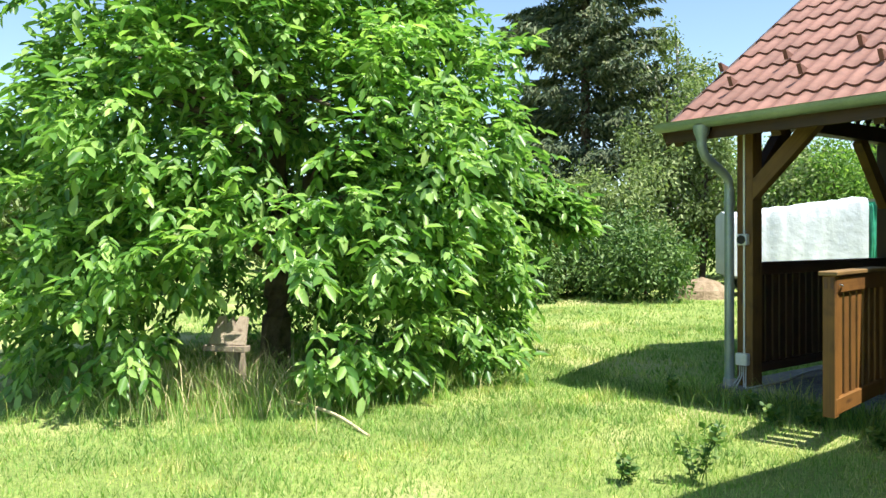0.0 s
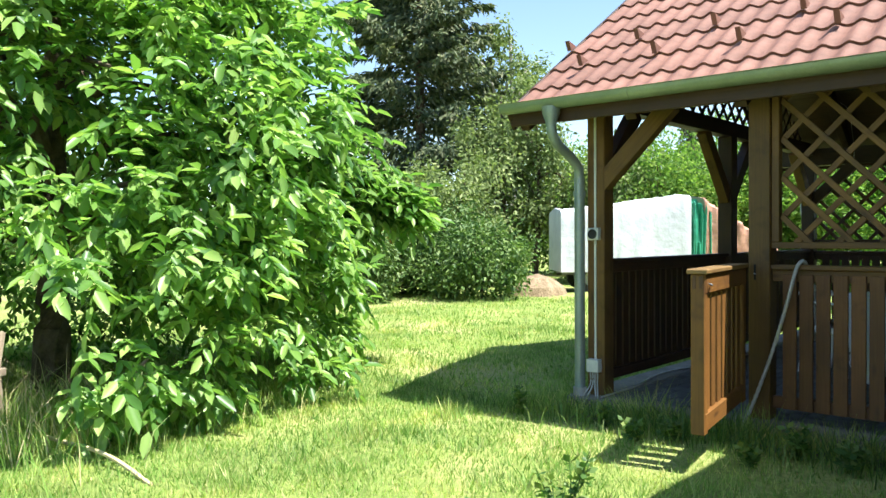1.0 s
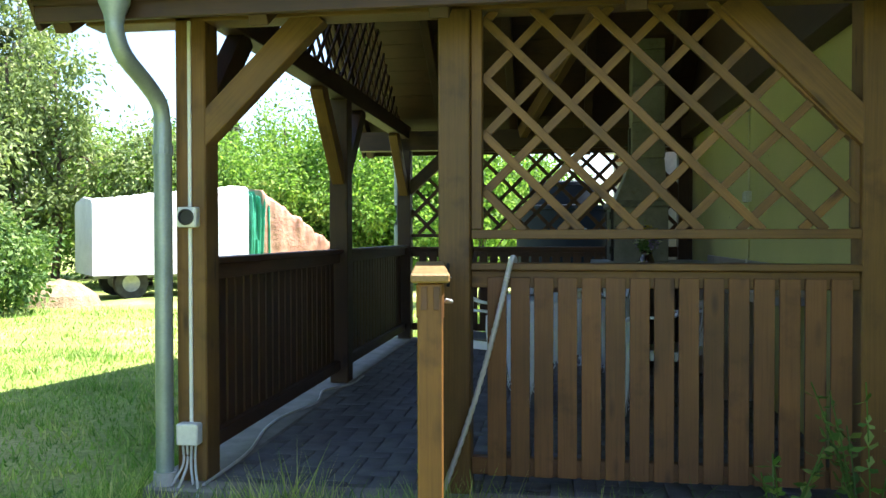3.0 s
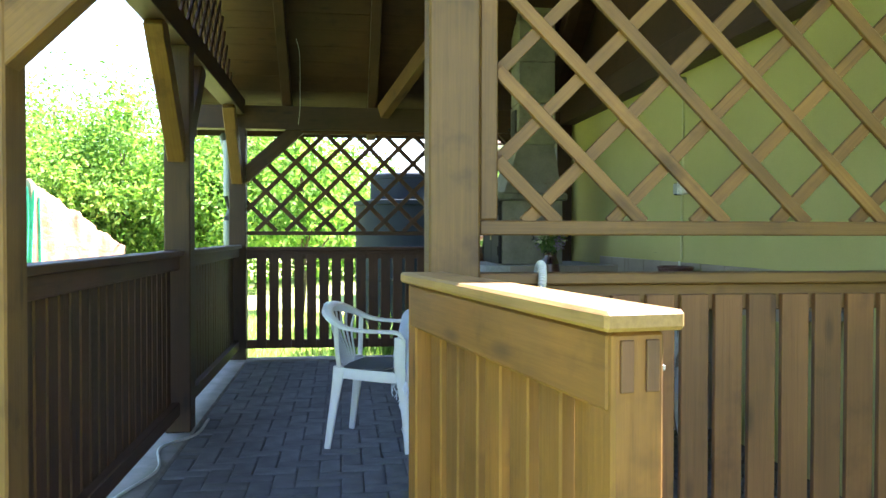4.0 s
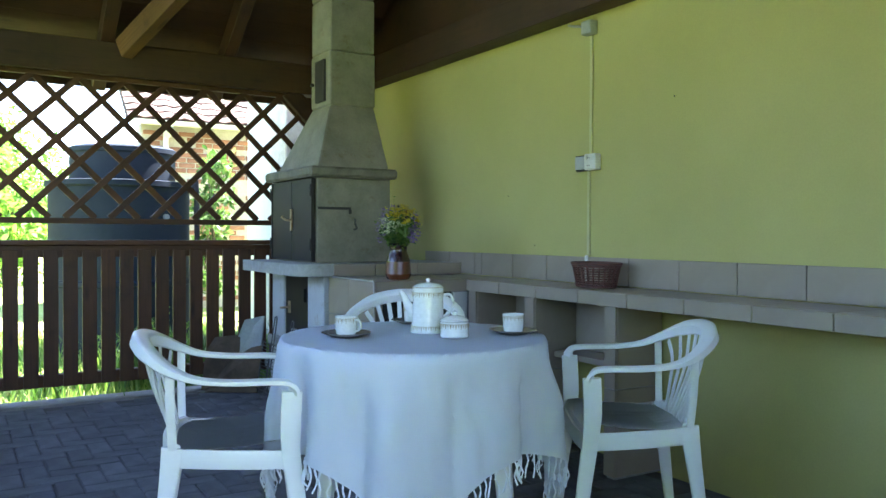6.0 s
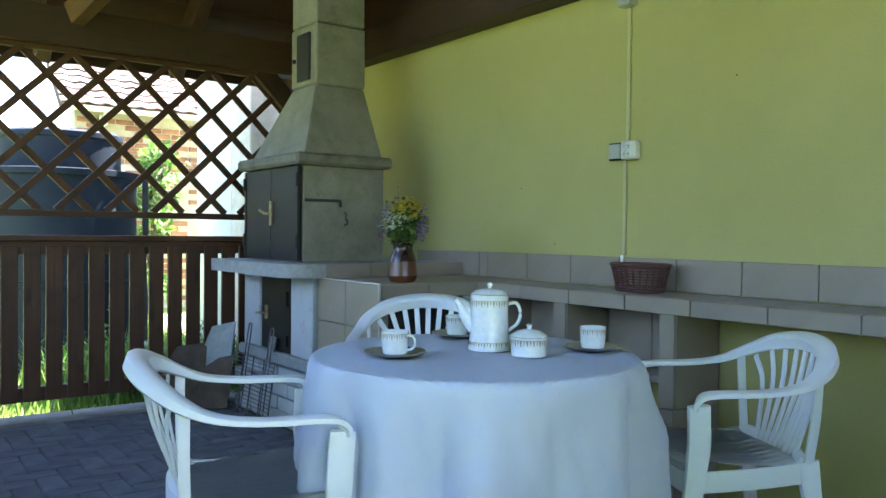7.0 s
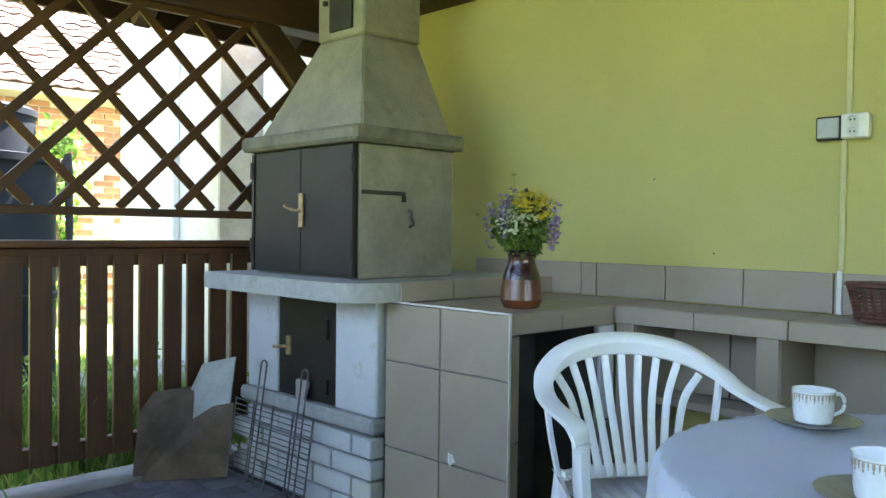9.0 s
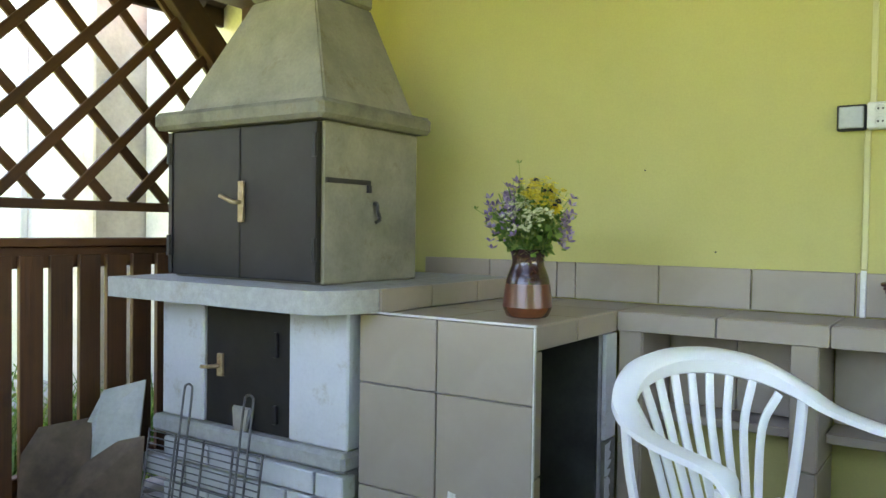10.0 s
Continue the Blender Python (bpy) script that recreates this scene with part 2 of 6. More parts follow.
M["glaze_red"] = surface("red brown glaze", (0.0744, 0.0192, 0.0096), (0.112, 0.0312, 0.0156), 8, 0.32, bump_amt=0, coat=0.2)
M["wicker"] = surface("dark red wicker", (0.05, 0.014, 0.012), (0.12, 0.035, 0.028), 30, 0.5)
M["white_box"] = surface("white electrical plastic", (0.62, 0.62, 0.58), (0.7, 0.7, 0.66), 8, 0.4, bump_amt=0)
M["conduit_paint"] = surface("wall-coloured painted plastic", (0.476, 0.459, 0.221), (0.544, 0.527, 0.272), 4, 0.6, bump_amt=0, speck=0.2)
M["grey_box"] = surface("grey electrical plastic", (0.33, 0.35, 0.33), (0.4, 0.42, 0.4), 8, 0.4, bump_amt=0)
M["dark"] = surface("dark hole", (0.01, 0.01, 0.01), (0.02, 0.02, 0.02), 8, 0.6, bump_amt=0)
M["hose"] = surface("faded plastic hose", (0.42, 0.41, 0.38), (0.52, 0.51, 0.48), 10, 0.45)
M["cable"] = surface("pale cable", (0.42, 0.41, 0.38), (0.55, 0.54, 0.5), 10, 0.6)
M["tank"] = surface("dark blue grey plastic tank", (0.0099, 0.0153, 0.0225), (0.0162, 0.0234, 0.0338), 2, 0.65, bump_amt=0.1, spec=0.15)
M["tarp_white"] = surface("white tarpaulin", (0.54, 0.56, 0.6), (0.66, 0.68, 0.71), 1.2, 0.5, bump_scale=5, bump_amt=0.4, dist=0.05)
M["tarp_green"] = surface("green tarpaulin", (0.02, 0.2, 0.12), (0.05, 0.32, 0.2), 3, 0.45, bump_scale=8, bump_amt=0.5, dist=0.05)
M["tarp_red"] = surface("faded red brown tarpaulin", (0.36, 0.17, 0.11), (0.52, 0.28, 0.2), 3, 0.7, bump_scale=8, bump_amt=0.5, dist=0.05)
M["rubber"] = surface("rubber", (0.02, 0.02, 0.02), (0.05, 0.05, 0.05), 10, 0.8)
M["steel"] = surface("grey steel", (0.25, 0.26, 0.27), (0.4, 0.41, 0.42), 8, 0.4, 0.7)
M["board_brown"] = surface("stained old fibreboard", (0.05, 0.034, 0.022), (0.12, 0.085, 0.058), 5, 0.85, c=(0.19, 0.14, 0.1))
M["board_pale"] = surface("grey cement board", (0.3, 0.32, 0.3), (0.42, 0.44, 0.42), 5, 0.8)
M["soil"] = surface("dusty brown soil", (0.06, 0.045, 0.03), (0.15, 0.12, 0.085), 8, 0.95, bump_scale=40, bump_amt=0.6, dist=0.02)
M["kerb"] = surface("dusty concrete kerb", (0.162, 0.149, 0.128), (0.264, 0.246, 0.217), 6, 0.9, bump_scale=60, bump_amt=0.4)
M["earth"] = surface("dry tan earth", (0.2, 0.14, 0.08), (0.36, 0.27, 0.17), 5, 0.95, bump_scale=20, bump_amt=0.8, dist=0.05)
M["straw"] = surface("dry stalk", (0.5, 0.4, 0.2), (0.68, 0.57, 0.33), 10, 0.8)
M["walnut"] = foliage("walnut leaves", (0.0635, 0.159, 0.0363), (0.175, 0.317, 0.0725), (0.371, 0.508, 0.169), 0.38, 0.4)
M["broadleaf"] = foliage("fresh broad leaves", (0.07, 0.142, 0.03), (0.14, 0.257, 0.054), (0.28, 0.38, 0.096), 0.6, 0.45, 0.2)
M["appleleaf"] = foliage("grey green shrub leaves", (0.04, 0.09, 0.022), (0.1, 0.18, 0.05), (0.22, 0.3, 0.12), 0.5, 0.25, 0.25)
M["birchleaf"] = foliage("hazy birch leaves", (0.1, 0.145, 0.055), (0.19, 0.245, 0.1), (0.31, 0.36, 0.18), 0.65, 0.3, 0.15)
M["needles"] = foliage("dark spruce needles", (0.045, 0.072, 0.045), (0.0975, 0.132, 0.075), (0.188, 0.203, 0.12), 0.55, 0.15, 0.2)
M["rustleaf"] = foliage("yellowing leaves", (0.14, 0.1, 0.02), (0.26, 0.17, 0.035), (0.3, 0.24, 0.06), 0.5, 0.3)
M["weed"] = foliage("weed leaves", (0.04, 0.1, 0.02), (0.09, 0.18, 0.04), (0.2, 0.26, 0.08), 0.5, 0.3)
M["blade"] = foliage("lawn grass", (0.148, 0.272, 0.06), (0.251, 0.393, 0.096), (0.479, 0.497, 0.24), 0.55, 0.3, 0.25, dry=0.8)
M["purple"] = foliage("violet petals", (0.15, 0.1, 0.3), (0.24, 0.17, 0.42), (0.36, 0.28, 0.52), 0.6, 0.3)
M["yellow"] = foliage("yellow petals", (0.45, 0.33, 0.02), (0.6, 0.46, 0.03), (0.68, 0.56, 0.1), 0.6, 0.3)
M["cream"] = foliage("cream florets", (0.45, 0.48, 0.36), (0.6, 0.62, 0.5), (0.7, 0.72, 0.62), 0.6, 0.3)


def lawn_material():
    m, n, l, p = shader("mown lawn")
    co = n.new("ShaderNodeTexCoord")
    big = noise_node(n, l, co.outputs["Object"], 0.55, 4, 0.6)
    fine = noise_node(n, l, co.outputs["Object"], 26, 5, 0.7)
    a = ramp(n, [(0.3, (0.15, 0.215, 0.055)), (0.5, (0.27, 0.335, 0.1)), (0.66, (0.47, 0.44, 0.22))])
    l.new(big.outputs[0], a.inputs[0])
    b = ramp(n, [(0.3, (0.5, 0.55, 0.4)), (0.65, (1.3, 1.25, 1.1))])
    l.new(fine.outputs[0], b.inputs[0])
    l.new(mixed(n, l, 0.85, a.outputs[0], b.outputs[0], "MULTIPLY"), p.inputs["Base Color"])
    p.inputs["Roughness"].default_value = 0.9
    p.inputs["Specular IOR Level"].default_value = 0.2
    bump(n, l, fine.outputs[0], p, 0.8, 0.04)
    return m


M["lawn"] = lawn_material()

# ---- mesh helpers ----
WORLD = {}


def place(ob, parent, m):
    if parent is not None:
        ob.parent = parent
        ob.matrix_basis = WORLD[parent.name].inverted() @ m
    else:
        ob.matrix_basis = m
    WORLD[ob.name] = m.copy()
    return ob


def thing(name, loc, label, category, group="", kind=""):
    ob = new(name)
    ob.empty_display_size = 0.1
    place(ob, None, Matrix.Translation(loc))
    return tagged(ob, label, category, group, kind)


def data(name, bm, mat, smooth=False):
    me = bpy.data.meshes.new(name)
    bmesh.ops.recalc_face_normals(bm, faces=bm.faces)
    bm.to_mesh(me)
    bm.free()
    for mm in (mat if isinstance(mat, (list, tuple)) else [mat]):
        me.materials.append(mm)
    if smooth:
        me.polygons.foreach_set("use_smooth", [True] * len(me.polygons))
        me.set_sharp_from_angle(angle=radians(38))
    return me


def part(name, bm, material, parent, label="", m=None, smooth=False):
    me = bm if isinstance(bm, bpy.types.Mesh) else data(name, bm, material, smooth)
    ob = new(name, me)
    place(ob, parent, m if m is not None else Matrix())
    if label:
        ob["label"] = label
    return ob


def solo(name, bm, material, label, category, group="", kind="", m=None, smooth=False):
    """A thing of one mesh."""
    return tagged(part(name, bm, material, None, "", m, smooth), label, category, group, kind)


def fast_mesh(name, verts, faces, mat):
    """verts (n, 3), faces (m, k) as arrays."""
    me = bpy.data.meshes.new(name)
    faces = np.asarray(faces, dtype=np.int32)
    k = faces.shape[1]
    me.vertices.add(len(verts))
    me.vertices.foreach_set("co", np.asarray(verts, dtype=np.float32).ravel())
    me.loops.add(faces.size)
    me.loops.foreach_set("vertex_index", faces.ravel())
    me.polygons.add(len(faces))
    me.polygons.foreach_set("loop_start", np.arange(len(faces), dtype=np.int32) * k)
    me.update(calc_edges=True)
    me.materials.append(mat)
    return me


def add_box(bm, lo, hi, bevel=0.0):
    lo, hi = Vector(lo), Vector(hi)
    r = bmesh.ops.create_cube(bm, size=1, matrix=Matrix.Translation((lo + hi) / 2) @ Matrix.Diagonal((*(hi - lo), 1)))
    if bevel:
        es = list({e for v in r["verts"] for e in v.link_edges})
        bmesh.ops.bevel(bm, geom=es, offset=bevel, segments=1, affect="EDGES")
    return bm


def box(lo, hi, bevel=0.0):
    return add_box(bmesh.new(), lo, hi, bevel)


BEAMS = {}


def beam(name, a, b, w, h, mat, parent, label="", up=(0, 0, 1), bevel=0.004):
    """A squared length of timber from a to b, w wide and h deep along up."""
    a, b = Vector(a), Vector(b)
    length = (b - a).length
    key = (round(length, 3), round(w, 4), round(h, 4), mat)
    if key not in BEAMS:
        BEAMS[key] = data(name, box((-length / 2, -w / 2, -h / 2), (length / 2, w / 2, h / 2), min(bevel, w * 0.2, h * 0.2)), M[mat])
    x = (b - a).normalized()
    u = Vector(up)
    if abs(x.dot(u.normalized())) > 0.98:
        u = Vector((0, 1, 0)) if abs(x.y) < 0.9 else Vector((1, 0, 0))
    y = u.cross(x).normalized()
    z = x.cross(y)
    m = Matrix((x, y, z)).transposed().to_4x4()
    m.translation = (a + b) / 2
    return part(name, BEAMS[key], None, parent, label, m)


def smooth_path(pts, n=8):
    """Catmull-Rom through the points."""
    p = [Vector(q) for q in pts]
    p = [p[0] * 2 - p[1]] + p + [p[-1] * 2 - p[-2]]
    out = []
    for i in range(1, len(p) - 2):
        for k in range(n):
            t = k / n
            a, b, c, d = p[i - 1], p[i], p[i + 1], p[i + 2]
            out.append(0.5 * (2 * b + (c - a) * t + (2 * a - 5 * b + 4 * c - d) * t * t + (3 * b - a - 3 * c + d) * t ** 3))
    out.append(p[-2].copy())
    return out


def sweep(bm, pts, w, h, up=(0, 0, 1), sides=8, square=False):
    """Sweeps an oval or boxy section along pts; w, h numbers or lists; up: a vector or a list."""
    n = len(pts)
    rings = []
    for i, p in enumerate(pts):
        p = Vector(p)
        d = (Vector(pts[min(i + 1, n - 1)]) - Vector(pts[max(i - 1, 0)])).normalized()
        u = Vector(up[i] if isinstance(up, list) else up)
        s = d.cross(u)
        if s.length < 1e-4:
            s = d.cross(Vector((0.3, 1, 0.1)))
        s.normalize()
        v = s.cross(d)
        wi = w[i] if isinstance(w, (list, tuple)) else w
        hi = h[i] if isinstance(h, (list, tuple)) else h
        ring = []
        for k in range(sides):
            a = 2 * math.pi * (k + 0.5) / sides
            c, q = math.cos(a), math.sin(a)
            if square:
                c, q = math.copysign(abs(c) ** 0.45, c), math.copysign(abs(q) ** 0.45, q)
            ring.append(bm.verts.new(p + s * c * wi / 2 + v * q * hi / 2))
        rings.append(ring)
    for r0, r1 in zip(rings, rings[1:]):
        for k in range(sides):
            bm.faces.new((r0[k], r0[(k + 1) % sides], r1[(k + 1) % sides], r1[k]))
    bm.faces.new(rings[0])
    bm.faces.new(rings[-1])
    return bm


def tube(pts, d, sides=8, n=8):
    return sweep(bmesh.new(), smooth_path(pts, n) if n else [Vector(p) for p in pts], d, d, sides=sides)


def lathe(profile, segs=32, centre=(0, 0, 0), bm=None, closed=False):
    """Turns (radius, z) pairs about the z axis."""
    bm = bm or bmesh.new()
    rings = []
    for r, z in profile:
        if r < 1e-5:
            rings.append([bm.verts.new((centre[0], centre[1], centre[2] + z))])
        else:
            rings.append([bm.verts.new((centre[0] + r * math.cos(2 * math.pi * k / segs), centre[1] + r * math.sin(2 * math.pi * k / segs), centre[2] + z)) for k in range(segs)])
    pairs = list(zip(rings, rings[1:])) + ([(rings[-1], rings[0])] if closed else [])
    for a, b in pairs:
        for k in range(segs):
            j = (k + 1) % segs
            f = [a[k % len(a)], a[j % len(a)], b[j % len(b)], b[k % len(b)]]
            f = list(dict.fromkeys(f))
            if len(f) > 2:
                bm.faces.new(f)
    return bm


def prism(poly, axis, lo, hi):
    """Extrudes a flat polygon along x (poly in y, z), y (poly in x, z) or z (poly in x, y)."""
    bm = bmesh.new()

    def at(u, v, w):
        return {"x": (w, u, v), "y": (u, w, v), "z": (u, v, w)}[axis]
    a = [bm.verts.new(at(u, v, lo)) for u, v in poly]
    b = [bm.verts.new(at(u, v, hi)) for u, v in poly]
    bm.faces.new(a), bm.faces.new(b)
    for i in range(len(poly)):
        j = (i + 1) % len(poly)
        bm.faces.new((a[i], a[j], b[j], b[i]))
    return bm


def clip(p, d, poly):
    """The stretch of the line p + t d inside a convex polygon, as (t0, t1) or None."""
    t0, t1 = -1e9, 1e9
    area = sum(poly[i][0] * poly[(i + 1) % len(poly)][1] - poly[(i + 1) % len(poly)][0] * poly[i][1] for i in range(len(poly)))
    s = 1 if area > 0 else -1
    for i in range(len(poly)):
        a, b = poly[i], poly[(i + 1) % len(poly)]
        nx, ny = -(b[1] - a[1]) * s, (b[0] - a[0]) * s
        den, num = nx * d[0] + ny * d[1], nx * (a[0] - p[0]) + ny * (a[1] - p[1])
        if abs(den) < 1e-9:
            if num > 0:
                return None
        elif den > 0:
            t0 = max(t0, num / den)
        else:
            t1 = min(t1, num / den)
    return (t0, t1) if t1 - t0 > 0.03 else None

# ---- the ground ----
def ground():
    xs = np.unique(np.concatenate([np.linspace(-400, -30, 14), np.linspace(-30, -10, 21), np.linspace(-10, 6, 65), np.linspace(6, 30, 13), np.linspace(30, 400, 14)]))
    ys = np.unique(np.concatenate([np.linspace(-400, -30, 14), np.linspace(-30, -8, 12), np.linspace(-8, 14, 89), np.linspace(14, 40, 14), np.linspace(40, 400, 14)]))
    verts = []
    for y in ys:
        for x in xs:
            inside = -0.6 < x < 8 and -0.4 < y < 5.6
            z = -0.11 if inside else -0.09 + 0.05 * noise.noise(Vector((x * 0.6, y * 0.6, 0)))
            if not inside and max(abs(x), abs(y)) > 40:
                z -= 0.3
            verts.append((x, y, z))
    nx = len(xs)
    faces = [(j * nx + i, j * nx + i + 1, (j + 1) * nx + i + 1, (j + 1) * nx + i) for j in range(len(ys) - 1) for i in range(nx - 1)]
    ob = new("ground", fast_mesh("ground", verts, faces, M["lawn"]))
    tagged(ob, "mown sunny lawn with patches of dry straw-coloured grass", "lawn", kind="structure")


ground()


def ground_z(x, y):
    return -0.09 + 0.05 * noise.noise(Vector((x * 0.6, y * 0.6, 0)))


# ---- the pavilion ----
EAVE_Y, EAVE_Z, PITCH, RIDGE_Y = -0.345, 2.135, 0.667, 2.55
VERGE_X, WALL_X = -0.44, 3.06
pav = thing("pavilion", (0.08, 0.07, 0), "open timber garden pavilion with a red tiled roof", "pavilion")


def roof_z(y):
    return EAVE_Z + (min(y, 2 * RIDGE_Y - y) - EAVE_Y) * PITCH


# posts; beyond the front row the timber colour is darkened for shade
POSTS = [(0.08, 0.07), (2.97, 0.07), (0.08, 2.50), (0.08, 5.05), (2.97, 5.05)]
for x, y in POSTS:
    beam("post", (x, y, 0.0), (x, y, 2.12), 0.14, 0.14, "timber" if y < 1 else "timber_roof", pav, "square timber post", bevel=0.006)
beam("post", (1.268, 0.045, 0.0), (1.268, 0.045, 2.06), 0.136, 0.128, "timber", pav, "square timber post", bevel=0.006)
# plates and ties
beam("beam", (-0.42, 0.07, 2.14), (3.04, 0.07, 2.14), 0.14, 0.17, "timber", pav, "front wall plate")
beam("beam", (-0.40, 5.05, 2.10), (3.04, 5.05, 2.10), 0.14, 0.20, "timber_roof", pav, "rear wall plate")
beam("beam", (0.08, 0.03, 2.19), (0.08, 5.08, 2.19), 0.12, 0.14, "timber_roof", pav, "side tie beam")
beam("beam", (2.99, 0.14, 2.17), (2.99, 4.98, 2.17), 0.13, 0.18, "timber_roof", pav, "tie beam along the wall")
# knee braces; the inward ones in the shade-darkened timber
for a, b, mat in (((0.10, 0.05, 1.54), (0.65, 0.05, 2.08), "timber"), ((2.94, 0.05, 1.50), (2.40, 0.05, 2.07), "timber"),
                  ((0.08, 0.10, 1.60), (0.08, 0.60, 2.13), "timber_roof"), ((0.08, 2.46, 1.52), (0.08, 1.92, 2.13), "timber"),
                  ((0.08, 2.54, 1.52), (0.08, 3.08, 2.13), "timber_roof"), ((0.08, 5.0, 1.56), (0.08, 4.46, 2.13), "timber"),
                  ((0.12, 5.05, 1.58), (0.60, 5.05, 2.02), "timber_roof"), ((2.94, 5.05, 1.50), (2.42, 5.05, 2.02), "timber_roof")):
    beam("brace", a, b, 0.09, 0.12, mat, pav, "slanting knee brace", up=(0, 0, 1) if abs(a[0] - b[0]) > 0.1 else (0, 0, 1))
# rafters, front and rear slope
SL = math.sqrt(1 + PITCH ** 2)
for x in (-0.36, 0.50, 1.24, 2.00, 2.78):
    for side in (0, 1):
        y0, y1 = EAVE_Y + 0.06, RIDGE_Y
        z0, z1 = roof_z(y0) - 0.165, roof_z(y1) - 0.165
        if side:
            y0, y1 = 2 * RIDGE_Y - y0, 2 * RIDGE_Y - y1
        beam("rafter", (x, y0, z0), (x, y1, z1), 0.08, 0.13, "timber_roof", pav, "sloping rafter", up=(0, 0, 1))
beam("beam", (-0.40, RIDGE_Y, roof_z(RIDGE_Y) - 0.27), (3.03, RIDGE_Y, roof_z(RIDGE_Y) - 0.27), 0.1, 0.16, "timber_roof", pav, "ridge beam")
beam("brace", (1.33, 4.97, 2.16), (2.52, 2.62, 3.62), 0.08, 0.13, "timber", pav, "diagonal wind brace under the rafters")
# eaves board and barge boards
beam("fascia_board", (VERGE_X, EAVE_Y + 0.03, 2.03), (3.05, EAVE_Y + 0.03, 2.03), 0.025, 0.09, "timber_roof", pav, "brown eaves board")
beam("fascia_board", (VERGE_X, 2 * RIDGE_Y - EAVE_Y - 0.03, 2.03), (3.05, 2 * RIDGE_Y - EAVE_Y - 0.03, 2.03), 0.025, 0.09, "timber_roof", pav)
for s in (0, 1):
    y0, y1 = EAVE_Y + 0.02, RIDGE_Y
    if s:
        y0, y1 = 2 * RIDGE_Y - y0, RIDGE_Y
    beam("barge_board", (VERGE_X - 0.01, y0, roof_z(y0) - 0.12), (VERGE_X - 0.01, y1, roof_z(y1) - 0.12), 0.025, 0.16, "timber_roof", pav, "brown barge board")


def ceiling():
    """Boarded underside of the roof, one mesh."""
    bm = bmesh.new()
    for s in (0, 1):
        n = 20
        for i in range(n):
            ya = EAVE_Y + (RIDGE_Y - EAVE_Y) * i / n
            yb = EAVE_Y + (RIDGE_Y - EAVE_Y) * (i + 1) / n - 0.004
            za, zb = roof_z(ya) - 0.085, roof_z(yb) - 0.085
            if s:
                ya, yb = 2 * RIDGE_Y - ya, 2 * RIDGE_Y - yb
            lo = [bm.verts.new((x, y, z)) for x, y, z in ((VERGE_X, ya, za), (3.05, ya, za), (3.05, yb, zb), (VERGE_X, yb, zb))]
            hi = [bm.verts.new(v.co + Vector((0, 0, 0.03))) for v in lo]
            bm.faces.new(lo), bm.faces.new(hi)
            for k in range(4):
                bm.faces.new((lo[k], lo[(k + 1) % 4], hi[(k + 1) % 4], hi[k]))
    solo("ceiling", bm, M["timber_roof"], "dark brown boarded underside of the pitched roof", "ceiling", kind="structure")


ceiling()


def lattice(parent_label, poly, frame3, node, step, w, t, mat, label_mat="strip"):
    """Crossed diagonal strips clipped to a convex outline. frame3: (origin, u, v, n)."""
    o, u, v, n = (Vector(q) for q in frame3)
    panel = new("lattice_panel")
    place(panel, pav, Matrix.Translation(o + u * poly[0][0] + v * poly[0][1]))
    panel["label"] = parent_label
    for sgn, off in ((1, t / 2), (-1, -t / 2)):
        d = (1 / math.sqrt(2), sgn / math.sqrt(2))
        for k in range(-60, 61):
            p = (node[0] + k * step, node[1])
            c = clip(p, d, poly)
            if c:
                a, b = (o + u * (p[0] + d[0] * q) + v * (p[1] + d[1] * q) + n * off for q in c)
                beam("strip", a, b, w, t, mat, panel, up=n, bevel=0.002)
    return panel


FRONT = ((0, 0.045, 0), (1, 0, 0), (0, 0, 1), (0, 1, 0))
REAR = ((0, 5.05, 0), (1, 0, 0), (0, 0, 1), (0, -1, 0))
SIDE = ((0.08, 0, 0), (0, 1, 0), (0, 0, 1), (1, 0, 0))
fl = lattice("diagonal lattice screen of olive wood", [(1.39, 1.12), (2.90, 1.12), (2.90, 1.54), (2.36, 2.06), (1.39, 2.06)], FRONT, (1.515, 1.408), 0.2425, 0.036, 0.016, "timber")
beam("frame_strip", (1.337, 0.03, 1.106), (2.90, 0.03, 1.106), 0.06, 0.04, "timber", fl)
beam("frame_strip", (1.362, 0.03, 1.127), (1.362, 0.03, 2.055), 0.048, 0.06, "timber", fl)
beam("frame_strip", (2.885, 0.05, 1.128), (2.885, 0.05, 1.52), 0.035, 0.03, "timber", fl)
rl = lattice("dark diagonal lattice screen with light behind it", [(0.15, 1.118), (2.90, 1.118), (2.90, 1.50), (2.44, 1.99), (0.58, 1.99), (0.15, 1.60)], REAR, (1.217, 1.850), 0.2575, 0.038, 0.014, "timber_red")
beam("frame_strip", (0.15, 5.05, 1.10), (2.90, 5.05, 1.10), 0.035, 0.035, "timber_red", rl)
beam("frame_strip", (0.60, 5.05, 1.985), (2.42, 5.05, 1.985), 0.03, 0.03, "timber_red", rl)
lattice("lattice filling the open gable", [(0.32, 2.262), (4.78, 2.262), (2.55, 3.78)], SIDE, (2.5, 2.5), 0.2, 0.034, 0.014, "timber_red")


